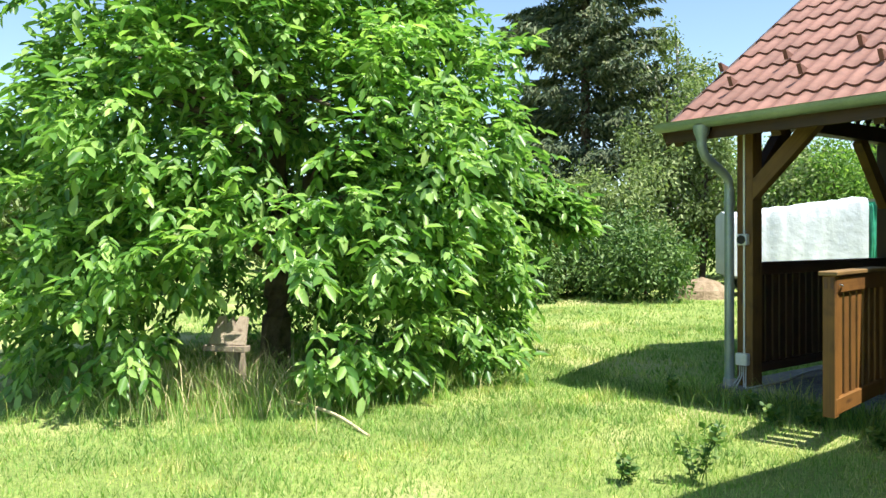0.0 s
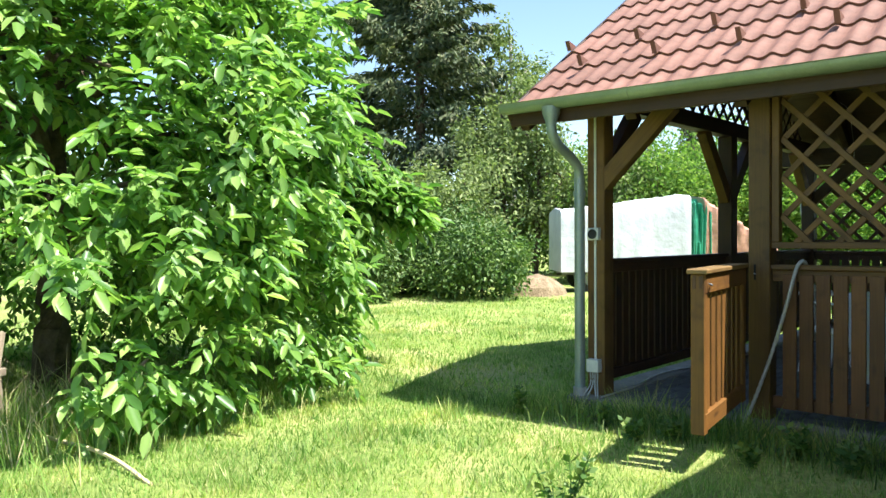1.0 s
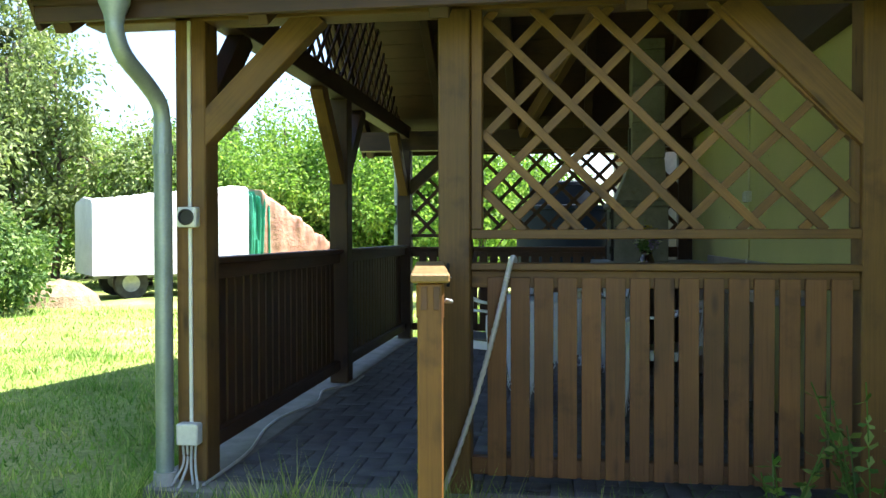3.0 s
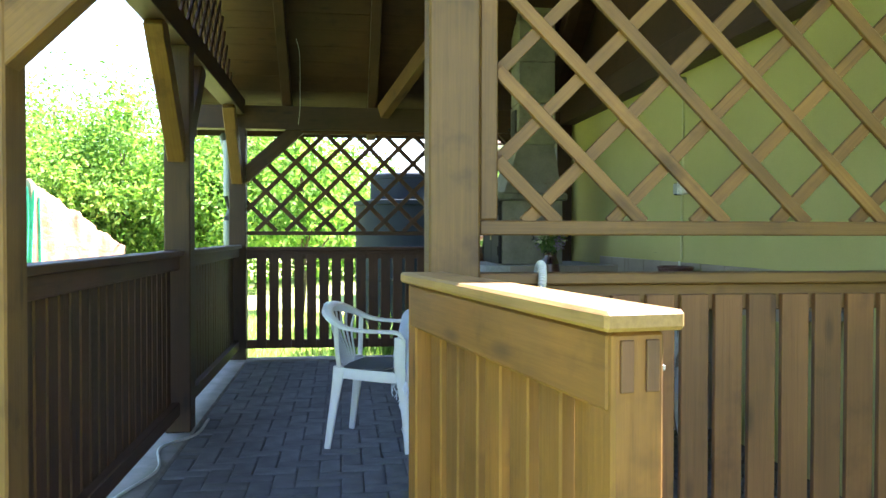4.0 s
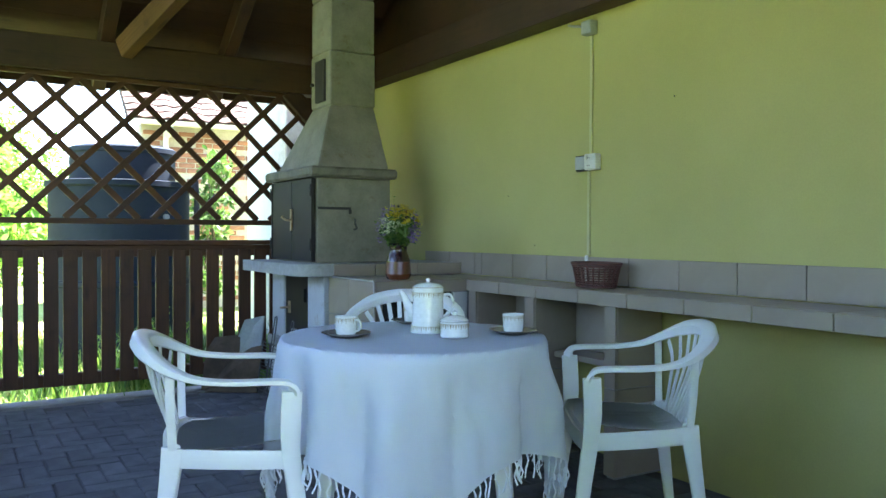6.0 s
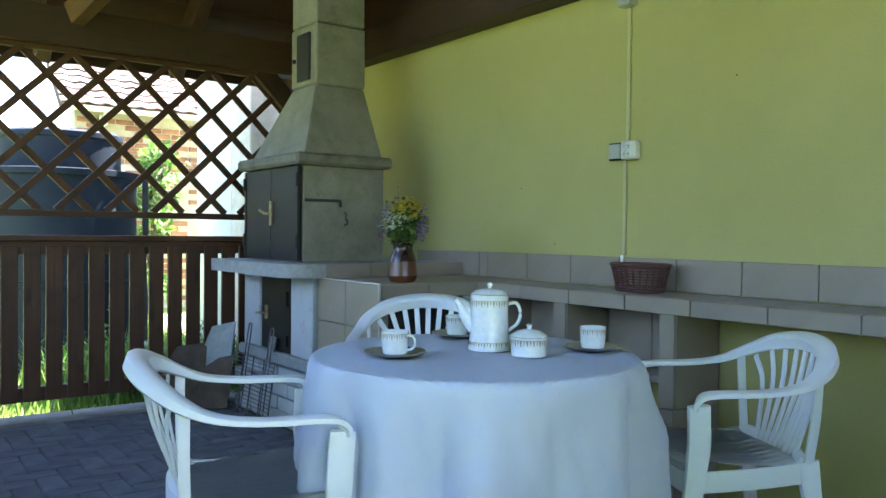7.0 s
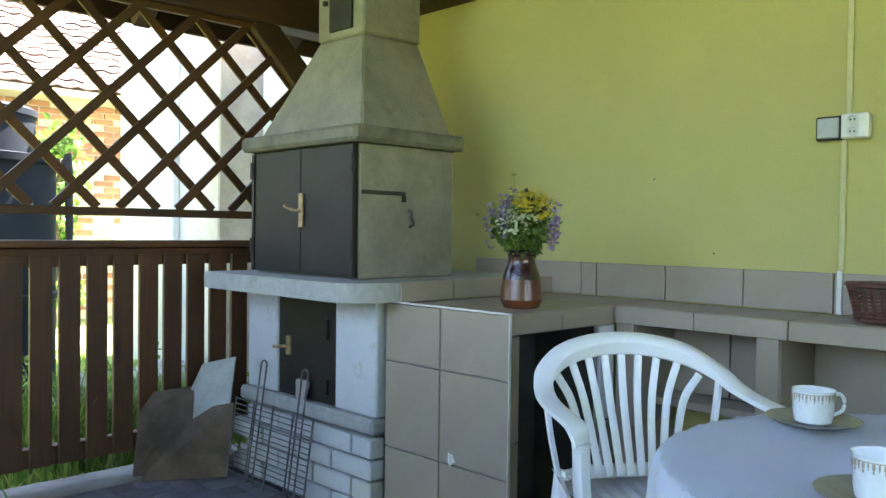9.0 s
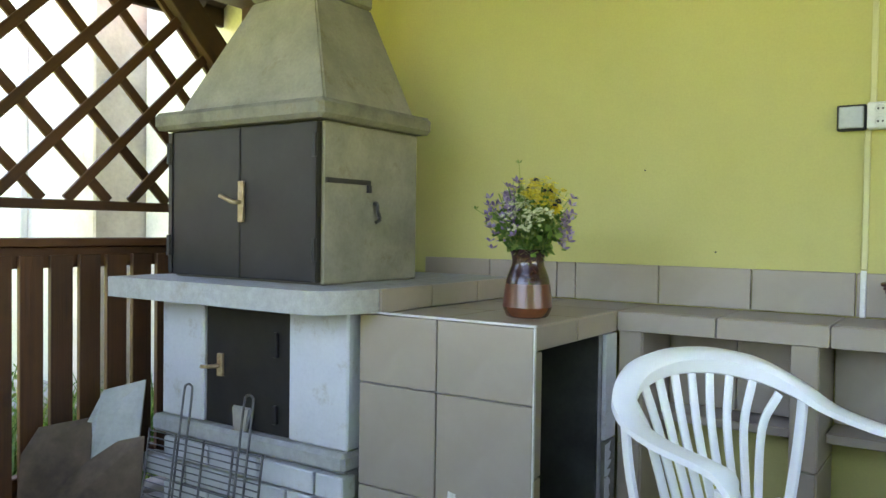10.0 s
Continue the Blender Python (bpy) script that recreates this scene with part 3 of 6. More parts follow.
def railing(label, a, b, z0, z1, spacing, width, mat, normal, cap=True, pickets=None, first=None):
    """Picket railing between two points on the floor plan."""
    a, b = Vector((*a, 0)), Vector((*b, 0))
    r = new("railing")
    place(r, pav, Matrix.Translation(a))
    r["label"] = label
    d = (b - a).normalized()
    nrm = Vector((*normal, 0))
    length = (b - a).length
    zt = Vector((0, 0, 1))
    if cap:
        beam("cap", a + zt * (z1 - 0.015), b + zt * (z1 - 0.015), 0.10, 0.03, mat, r)
    beam("top_rail", a + zt * (z1 - 0.068), b + zt * (z1 - 0.068), 0.045, 0.074, mat, r)
    beam("bottom_rail", a + zt * (z0 + 0.04), b + zt * (z0 + 0.04), 0.045, 0.075, pickets or mat, r)
    n = int(length / spacing) if first is None else int((length - first - width) / spacing) + 1
    for i in range(n):
        p = a + d * (length * (i + 0.5) / n if first is None else first + width / 2 + spacing * i) - nrm * 0.034
        beam("picket", p + zt * (z0 + 0.005), p + zt * (z1 - 0.06), width, 0.02, pickets or mat, r, up=(nrm.x, nrm.y, 0), bevel=0.002)
    return r


railing("olive picket railing under the front lattice", (1.337, 0.045), (2.90, 0.045), 0.075, 0.984, 0.0985, 0.080, "timber", (0, 1), pickets="timber_picket", first=0.07)
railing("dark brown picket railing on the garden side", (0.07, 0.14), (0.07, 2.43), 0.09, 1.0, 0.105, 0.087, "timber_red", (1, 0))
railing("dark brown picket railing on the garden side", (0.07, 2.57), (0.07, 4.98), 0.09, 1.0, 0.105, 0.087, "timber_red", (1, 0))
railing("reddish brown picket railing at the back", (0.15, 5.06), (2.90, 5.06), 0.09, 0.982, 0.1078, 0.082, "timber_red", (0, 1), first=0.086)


# gutter and downpipe
def half_pipe(x0, x1, y, z, r):
    bm = bmesh.new()
    pts = [(r * math.cos(a), r * math.sin(a)) for a in np.linspace(math.pi, 2 * math.pi, 13)]
    pts = [(-r - 0.008, 0.006)] + pts
    inner = [(u * 0.93, v * 0.93) for u, v in pts[::-1]]
    loop = pts + inner
    a = [bm.verts.new((x0, y + u, z + v)) for u, v in loop]
    b = [bm.verts.new((x1, y + u, z + v)) for u, v in loop]
    for i in range(len(loop)):
        j = (i + 1) % len(loop)
        bm.faces.new((a[i], a[j], b[j], b[i]))
    for x, ring in ((x0, a), (x1, b)):
        k = len(pts)
        for i in range(k - 1):
            bm.faces.new((ring[i], ring[i + 1], ring[2 * k - 2 - i], ring[2 * k - 1 - i]))
    return bm


GY = EAVE_Y - 0.045
gut = part("gutter", half_pipe(VERGE_X - 0.02, 3.05, GY, EAVE_Z - 0.005, 0.065), M["zinc"], pav, "half-round greenish zinc gutter", smooth=True)
for x in (0.55, 1.45, 2.35):
    part("seam", half_pipe(x, x + 0.02, GY, EAVE_Z - 0.005, 0.068), M["zinc"], gut, smooth=True)
part("end_cap", prism([(GY + 0.065 * math.cos(a), EAVE_Z - 0.005 + 0.065 * math.sin(a)) for a in np.linspace(math.pi, 2 * math.pi, 13)], "x", VERGE_X - 0.026, VERGE_X - 0.021), M["zinc"], gut)
pipe = part("downpipe", tube([(-0.05, GY, 1.97), (-0.05, GY + 0.01, 1.91), (-0.04, GY + 0.06, 1.83), (-0.03, -0.16, 1.74), (-0.02, -0.08, 1.67), (-0.02, -0.06, 1.58)], 0.072, 14), M["pipe"], pav, "grey zinc downpipe with a swan neck", smooth=True)
part("straight", tube([(-0.02, -0.06, 1.60), (-0.02, -0.06, 0.04)], 0.078, 14, 0), M["pipe"], pipe, smooth=True)
part("collar", tube([(-0.02, -0.06, 1.50), (-0.02, -0.06, 1.46)], 0.09, 14, 0), M["pipe"], pipe)
part("funnel", lathe([(0.038, 0), (0.042, 0.03), (0.062, 0.08), (0.066, 0.13)], 18, (-0.05, GY, 1.955)), M["pipe"], pipe, smooth=True)
part("collar", tube([(-0.02, -0.06, 0.06), (-0.02, -0.06, -0.06)], 0.1, 14, 0), M["concrete"], pipe)
rp = part("downpipe", tube([(-0.1, 5.5, 2.1), (-0.1, 5.45, 2.0), (-0.05, 5.25, 1.86), (-0.03, 5.2, 1.75), (-0.03, 5.2, 0.0)], 0.078, 12), M["pipe"], pav, "grey zinc downpipe at the back corner", smooth=True)
part("gutter", half_pipe(VERGE_X - 0.02, 3.05, 2 * RIDGE_Y - GY, EAVE_Z - 0.005, 0.065), M["zinc"], pav, "half-round rear gutter", smooth=True)


# boarding of the gable towards the house
g = prism([(-0.3, 2.262 - 0.06), (5.4, 2.202), (2.55, roof_z(2.55) - 0.06)], "x", 3.00, 3.04)
part("gable_board", g, M["timber_roof"], pav, "brown boarded gable above the green wall")

# ---- floor ----
solo("floor", box((-0.07, -0.10, -0.16), (3.06, 5.05, -0.012)), M["joint"], "floor of grey herringbone paving blocks", "floor", kind="structure")
floor_ob = bpy.data.objects["floor"]
for nm, lo, hi in (("kerb", (-0.10, -0.12, -0.2), (3.06, 0.02, 0.002)), ("kerb", (-0.12, -0.014, -0.2), (0.16, 4.93, -0.002)), ("kerb", (-0.12, 4.932, -0.2), (3.06, 5.14, 0.004))):
    part(nm, box(lo, hi, 0.01), M["kerb"], floor_ob, "worn concrete edging")

solo("soil_strip", box((0.1, -0.40, -0.2), (3.0, -0.125, -0.075), 0.02), M["soil"], "strip of bare trodden soil before the kerb", "soil", kind="structure")

# ---- house behind the green wall ----
house = thing("house", (3.06, -3, 0), "house with a lime green rendered wall", "house")
part("wall", box((3.06, -3.0, -0.2), (3.30, 5.16, 3.38)), M["render_green"], house, "lime green rendered wall")
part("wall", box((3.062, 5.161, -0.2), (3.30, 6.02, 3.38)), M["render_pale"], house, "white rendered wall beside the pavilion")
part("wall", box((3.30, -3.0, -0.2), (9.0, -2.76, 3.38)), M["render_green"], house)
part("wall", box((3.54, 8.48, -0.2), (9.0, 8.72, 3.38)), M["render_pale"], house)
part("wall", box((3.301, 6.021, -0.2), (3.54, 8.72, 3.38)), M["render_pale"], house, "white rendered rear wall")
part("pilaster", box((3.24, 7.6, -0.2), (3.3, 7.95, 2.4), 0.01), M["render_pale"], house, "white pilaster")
part("wall", box((8.76, -2.76, -0.2), (9.0, 8.48, 3.38)), M["render_green"], house)
part("roof", prism([(3.02, 3.39), (6.03, 5.2), (9.04, 3.39)], "y", -3.1, 8.8), M["tile_old"], house, "red tiled house roof")
pil = part("chimney", box((2.77, 6.03, -0.2), (3.15, 6.40, 4.6), 0.01), M["render_beige"], house, "flaking beige plastered stack")

# ---- neighbour building behind the tank ----
barn = thing("old_barn", (3.6, 11.8, 0), "old brick barn with patchy plaster and a clay tile roof", "barn")
part("wall", box((2.72, 11.8, -0.2), (5.9, 12.1, 2.60)), M["mortar"], barn, "patchy plaster over brick")
part("gutter", half_pipe(2.5, 6.0, 11.45, 2.61, 0.06), M["render_pale"], barn, "pale gutter", smooth=True)
part("downpipe", tube([(3.05, 11.45, 2.55), (3.05, 11.6, 2.43), (3.05, 11.74, 2.33), (3.05, 11.74, 0)], 0.08, 10), M["render_pale"], barn, "pale downpipe", smooth=True)

# ---- barbecue ----
bbq = thing("barbecue", (2.2, 4.3, 0), "grey whitewashed masonry barbecue with black steel doors", "barbecue")
for nm, lo, hi in (("jamb", (2.20, 4.51, 0.373), (3.04, 4.725, 0.791)), ("jamb", (2.20, 3.872, 0.373), (3.04, 4.112, 0.791)), ("back_wall", (2.62, 4.114, 0.373), (3.04, 4.508, 0.791))):
    part(nm, box(lo, hi, 0.006), M["bbq_white"], bbq, "bluish whitewashed masonry")
part("plinth", box((2.215, 3.88, 0.0), (3.04, 4.72, 0.312)), M["grout"], bbq)
part("ledge", box((2.172, 3.862, 0.313), (3.04, 4.75, 0.372), 0.012), M["bbq_slab"], bbq, "rough concrete ledge")
brick_mesh = data("brick", box((-0.03, -0.113, -0.0345), (0.03, 0.113, 0.0345), 0.004), M["bbq_white"])
half_mesh = data("brick", box((-0.03, -0.054, -0.0345), (0.03, 0.054, 0.0345), 0.004), M["bbq_white"])
for row in range(4):
    z = 0.037 + row * 0.077
    if row % 2:
        part("brick", half_mesh, None, bbq, "", pose(2.205, 3.921, z))
    for k in range(4):
        y = 3.98 + k * 0.236 + (0.118 if row % 2 else 0)
        if y < 4.7:
            part("brick", brick_mesh, None, bbq, "", pose(2.205 - 0.002 * (k % 2), y, z))
d = part("ash_door", box((2.212, 4.116, 0.374), (2.232, 4.506, 0.788), 0.003), M["iron"], bbq, "black steel ash door")
part("hinge", box((2.198, 4.165, 0.62), (2.213, 4.182, 0.70), 0.003), M["iron"], d)
part("hinge", box((2.198, 4.165, 0.41), (2.213, 4.182, 0.47), 0.003), M["iron"], d)
part("plate", box((2.200, 4.418, 0.535), (2.213, 4.443, 0.61), 0.002), M["rust"], d, "worn brass plate")
part("handle", tube([(2.20, 4.431, 0.57), (2.18, 4.433, 0.57), (2.172, 4.458, 0.567), (2.17, 4.483, 0.565)], 0.014, 8), M["rust"], d, smooth=True)
# slab with a rounded corner
arc = [(2.02 + 0.16 * (1 - math.cos(a)), 3.775 + 0.13 * (1 - math.sin(a))) for a in np.linspace(0, math.pi / 2, 10)]
part("slab", prism([(2.02, 4.775)] + arc + [(2.24, 3.775), (3.04, 3.775), (3.04, 4.775)], "z", 0.792, 0.858), M["bbq_slab"], bbq, "rounded speckled concrete slab")
fb = part("firebox", box((2.197, 3.972, 0.859), (2.672, 4.655, 1.352), 0.006), M["bbq"], bbq, "grey rendered firebox")
part("slot", box((2.205, 3.964, 1.167), (2.41, 3.973, 1.182)), M["dark"], fb)
part("slot", box((2.398, 3.964, 1.143), (2.414, 3.973, 1.167)), M["dark"], fb)
hk = [(2.432, 3.968, 1.112), (2.432, 3.955, 1.108), (2.432, 3.952, 1.085), (2.442, 3.952, 1.06), (2.422, 3.952, 1.05)]
part("hook", tube(hk, 0.012, 6), M["wire"], fb)
for y0, y1 in ((3.974, 4.303), (4.308, 4.652)):
    dd = part("door", box((2.172, y0, 0.868), (2.193, y1, 1.346), 0.003), M["iron"], bbq, "black sheet steel door")
    yr = y0 if y0 < 4.2 else y1 - 0.018
    part("rib", box((2.167, yr, 0.870), (2.1715, yr + 0.018, 1.344)), M["iron"], dd)
    for z in (0.93, 1.24):
        yh = 3.979 if y0 < 4.2 else 4.647
        part("hinge", tube([(2.165, yh, z), (2.165, yh, z + 0.07)], 0.016, 8, 0), M["iron"], dd)
    if y0 < 4.2:
        part("plate", box((2.161, 4.279, 1.045), (2.1715, 4.304, 1.175), 0.002), M["rust"], dd, "worn brass lock plate")
        part("handle", tube([(2.162, 4.289, 1.108), (2.137, 4.294, 1.108), (2.129, 4.314, 1.116), (2.125, 4.344, 1.128)], 0.014, 8), M["rust"], dd, smooth=True)
part("mantel", box((2.142, 3.932, 1.353), (2.705, 4.705, 1.413), 0.014), M["bbq_lip"], bbq, "stained concrete mantel")


def taper(a, b, z0, z1):
    bm = bmesh.new()
    lo = [bm.verts.new((x, y, z0)) for x, y in ((a[0], a[2]), (a[1], a[2]), (a[1], a[3]), (a[0], a[3]))]
    hi = [bm.verts.new((x, y, z1)) for x, y in ((b[0], b[2]), (b[1], b[2]), (b[1], b[3]), (b[0], b[3]))]
    bm.faces.new(lo), bm.faces.new(hi)
    for k in range(4):
        bm.faces.new((lo[k], lo[(k + 1) % 4], hi[(k + 1) % 4], hi[k]))
    bmesh.ops.bevel(bm, geom=bm.edges[:], offset=0.006, segments=2, affect="EDGES")
    return bm


part("hood", taper((2.215, 2.668, 3.985, 4.665), (2.372, 2.662, 4.178, 4.468), 1.414, 1.805), M["bbq"], bbq, "tapered concrete hood")
flue = part("flue", box((2.366, 4.172, 1.807), (2.668, 4.474, 2.135), 0.008), M["bbq"], bbq, "concrete flue block")
part("flue_hatch", box((2.350, 4.235, 1.835), (2.366, 4.375, 2.09), 0.002), M["dark"], flue, "dark cleaning hatch")
part("knob", lathe([(0.0, -0.012), (0.012, -0.008), (0.012, 0.008), (0.0, 0.012)], 10, (2.338, 4.385, 1.95)), M["iron"], flue)
for z in (2.139, 2.471, 2.803, 3.135, 3.467, 3.799):
    part("flue", box((2.369, 4.175, z), (2.665, 4.471, z + 0.328), 0.008), M["bbq"], bbq)

# things round the barbecue
gr = thing("grill_grate", (2.12, 4.38, 0.0), "folding wire grill grate leaning on the barbecue", "grill grate")


def lean(u, z):
    """u along the front, z height, on a plane leaning towards the barbecue."""
    return (2.085 + 0.14 * z, u, z)


for i in range(15):
    z = 0.035 + i * 0.021
    part("wire", tube([lean(4.15, z), lean(4.70, z)], 0.005, 5, 0), M["wire"], gr)
for u in (4.15, 4.28, 4.42, 4.56, 4.70):
    part("bar", tube([lean(u, 0.01), lean(u, 0.335)], 0.008, 6, 0), M["wire"], gr)
for u in (4.235, 4.525):
    part("handle", tube([lean(u - 0.02, 0.02), lean(u - 0.02, 0.3), lean(u - 0.02, 0.47), lean(u - 0.012, 0.50), lean(u + 0.012, 0.50), lean(u + 0.02, 0.47), lean(u + 0.02, 0.3), lean(u + 0.02, 0.02)], 0.008, 6, 5), M["wire"], gr, "bent wire handle")
solo("coal_shovel", taper((2.178, 2.193, 4.28, 4.34), (2.19, 2.205, 4.27, 4.36), 0.373, 0.45), M["steel"], "small grey tin shovel head on the ledge", "shovel")


def slab_between(pts, t, mat, name, label, cat):
    """A flat board with the given corners, t thick."""
    p = [Vector(q) for q in pts]
    nrm = (p[1] - p[0]).cross(p[2] - p[0]).normalized() * t
    bm = bmesh.new()
    a, b = [bm.verts.new(q) for q in p], [bm.verts.new(q + nrm) for q in p]
    bm.faces.new(a), bm.faces.new(b)
    for k in range(len(p)):
        j = (k + 1) % len(p)
        bm.faces.new((a[k], a[j], b[j], b[k]))
    return solo(name, bm, M[mat], label, cat)


slab_between([(2.10, 4.765, 0.0), (1.98, 4.93, 0.0), (2.02, 4.93, 0.30), (2.055, 4.85, 0.46), (2.16, 4.765, 0.49)], 0.012, "board_pale", "cement_board", "grey cement board leaning by the barbecue", "board")
slab_between([(1.98, 4.84, 0.005), (1.80, 4.96, 0.005), (1.84, 4.985, 0.26), (1.90, 4.985, 0.34), (2.05, 4.90, 0.36)], 0.01, "board_brown", "fibreboard", "dull brown fibreboard leaning on the fence", "board")
slab_between([(2.09, 4.70, 0.004), (1.80, 4.88, 0.004), (1.85, 4.905, 0.09), (1.98, 4.905, 0.19), (2.09, 4.82, 0.28), (2.14, 4.74, 0.30)], 0.012, "board_brown", "scrap_board", "dark stained scrap board with a ragged edge", "board")

# ---- tiled counter ----
cnt = thing("tiled_counter", (2.5, 3.6, 0), "counter with grey beige tiles beside the barbecue", "counter")
for lo, hi in (((2.230, 3.29, 0.0), (2.27, 3.842, 0.775)), ((2.27, 3.56, 0.0), (3.05, 3.842, 0.775)), ((2.27, 3.29, 0.725), (3.05, 3.56, 0.775)), ((2.69, 3.29, 0.0), (2.768, 3.56, 0.725))):
    part("core", box(lo, hi), M["grout"], cnt)
# thin sheets lining the niche, coloured dark for the shade inside it
part("niche_back", box((2.271, 3.552, 0.0), (2.689, 3.559, 0.724)), M["soot_shade"], cnt, "sooty niche wall, shade in its colour")
part("niche_side", box((2.682, 3.300, 0.0), (2.6895, 3.551, 0.724)), M["soot_shade"], cnt, "sooty niche wall, shade in its colour")
part("niche_side", box((2.2705, 3.300, 0.0), (2.278, 3.551, 0.724)), M["soot_shade"], cnt, "sooty niche wall, shade in its colour")
part("niche_top", box((2.279, 3.300, 0.717), (2.681, 3.551, 0.7245)), M["soot_shade"], cnt, "sooty underside, shade in its colour")
bench = thing("wall_bench", (2.9, 2.0, 0), "long low tiled shelf along the green wall", "counter")
bm = bmesh.new()
add_box(bm, (2.78, 0.95, 0.735), (3.055, 3.29, 0.775))
for y0, y1 in ((2.705, 2.775), (2.15, 2.217), (3.20, 3.27)):
    add_box(bm, (2.79, y0 + 0.008, 0.0), (3.055, y1 - 0.008, 0.735))
part("core", bm, M["grout"], bench)

# tiles as single pieces
TILES = {}


def tile(parent, lo, hi, mat="ceramic"):
    lo, hi = Vector(lo), Vector(hi)
    s = hi - lo
    key = tuple(round(c, 3) for c in s) + (mat,)
    if key not in TILES:
        TILES[key] = data("tile", box(-s / 2, s / 2, 0.002), M[mat])
    return part("tile", TILES[key], None, parent, "", Matrix.Translation((lo + hi) / 2))


G = 0.002
for y0, y1 in ((3.275, 3.572), (3.572, 3.845)):
    for z0, z1 in ((0.01, 0.285), (0.285, 0.585), (0.585, 0.786)):
        tile(cnt, (2.218, y0 + G, z0 + G), (2.230, y1 - G, z1 - G))
for x0, x1 in ((2.230, 2.51), (2.51, 2.79), (2.79, 3.055)):
    for y0, y1 in ((3.275, 3.572), (3.572, 3.762)):
        tile(cnt, (x0 + G, y0 + G, 0.776), (x1 - G, y1 - G, 0.788))
tile(cnt, (2.233, 3.276, 0.725), (2.48, 3.289, 0.786))
tile(cnt, (2.486, 3.276, 0.725), (2.775, 3.289, 0.786))
tile(cnt, (2.233, 3.276, 0.40), (2.268, 3.289, 0.72))
tile(cnt, (2.233, 3.276, 0.01), (2.268, 3.289, 0.394))
tile(cnt, (2.692, 3.276, 0.40), (2.775, 3.289, 0.72), "bbq_white")
tile(cnt, (2.692, 3.276, 0.01), (2.775, 3.289, 0.394), "bbq_lip")
for z0, z1, seed in ((0.03, 0.16, 0.4), (0.17, 0.285, 2.1), (0.29, 0.388, 3.7)):
    bm = bmesh.new()
    lo_row, hi_row = [], []
    for k in range(13):
        z = z0 + (z1 - z0) * k / 12
        w = 0.018 + 0.024 * abs(math.sin(k * 0.9 + seed)) + 0.008 * math.sin(k * 2.3 + seed)
        for row, y in ((lo_row, 3.2755), (hi_row, 3.273)):
            row.append((bm.verts.new((2.6935, y, z)), bm.verts.new((2.6935 + w, y, z + 0.004 * math.sin(k * 1.7)))))
    for k in range(12):
        (a, b), (c, d) = hi_row[k], hi_row[k + 1]
        bm.faces.new((a, b, d, c))
        bm.faces.new((lo_row[k][1], lo_row[k + 1][1], d, b))
        bm.faces.new((lo_row[k][0], a, c, lo_row[k + 1][0]))
    part("paint_flake", bm, M["bbq_white"], cnt, "peeling white paint")
bm = bmesh.new()
rim = [bm.verts.new((2.2165, 3.513 + (0.016 + 0.007 * math.sin(k * 2.7)) * math.cos(k * 0.7), 0.305 + (0.022 + 0.009 * math.sin(k * 1.9)) * math.sin(k * 0.7))) for k in range(9)]
hub = bm.verts.new((2.2155, 3.513, 0.305))
for k in range(9):
    bm.faces.new((rim[k], rim[(k + 1) % 9], hub))
part("chip", bm, M["chip"], cnt, "pale chipped spot in a tile")
part("edge_trim", box((2.214, 3.27, 0.787), (2.226, 3.845, 0.793), 0.001), M["trim_white"], cnt, "pale edge trim")
part("edge_trim", box((2.214, 3.270, 0.01), (2.224, 3.2745, 0.786), 0.001), M["trim_white"], cnt, "pale edge trim")
for x0, x1 in ((2.215, 2.47), (2.47, 2.74), (2.74, 3.05)):
    tile(cnt, (x0 + G, 3.762, 0.79), (x1 - G, 3.7735, 0.858))
for k in range(8):
    y1 = 3.275 - k * 0.30
    y0 = max(y1 - 0.30, 0.95)
    tile(bench, (2.766, y0 + G, 0.728), (2.779, y1 - G, 0.786))
    tile(bench, (2.78, y0 + G, 0.776), (3.055, y1 - G, 0.788))
for y0, y1 in ((2.705, 2.775), (2.15, 2.217), (3.20, 3.27)):
    for z0, z1 in ((0.01, 0.38), (0.38, 0.73)):
        tile(bench, (2.778, y0, z0 + G), (2.7895, y1, z1 - G))
        tile(bench, (2.79, y0 - 0.002, z0 + G), (3.05, y0 + 0.007, z1 - G))
        tile(bench, (2.79, y1 - 0.007, z0 + G), (3.05, y1 + 0.002, z1 - G))
for y0, y1 in ((2.98, 3.195), (2.78, 2.98), (2.46, 2.70), (2.222, 2.46)):
    tile(bench, (3.035, y0 + G, 0.472), (3.055, y1 - G, 0.73))
for y0, y1 in ((2.78, 3.195), (2.222, 2.70)):
    part("inner_shelf", box((2.90, y0, 0.44), (3.055, y1, 0.468), 0.003), M["ceramic"], bench, "narrow inner shelf")
for k, (y1, y0) in enumerate(((4.20, 3.898), (3.898, 3.617), (3.617, 3.544), (3.544, 3.242), (3.242, 2.945), (2.945, 2.65), (2.65, 2.353), (2.353, 2.056), (2.056, 1.76), (1.76, 1.46), (1.46, 1.16), (1.16, 0.95))):
    tile(house, (3.046, y0 + G, 0.792), (3.0595, y1 - G, 0.92))

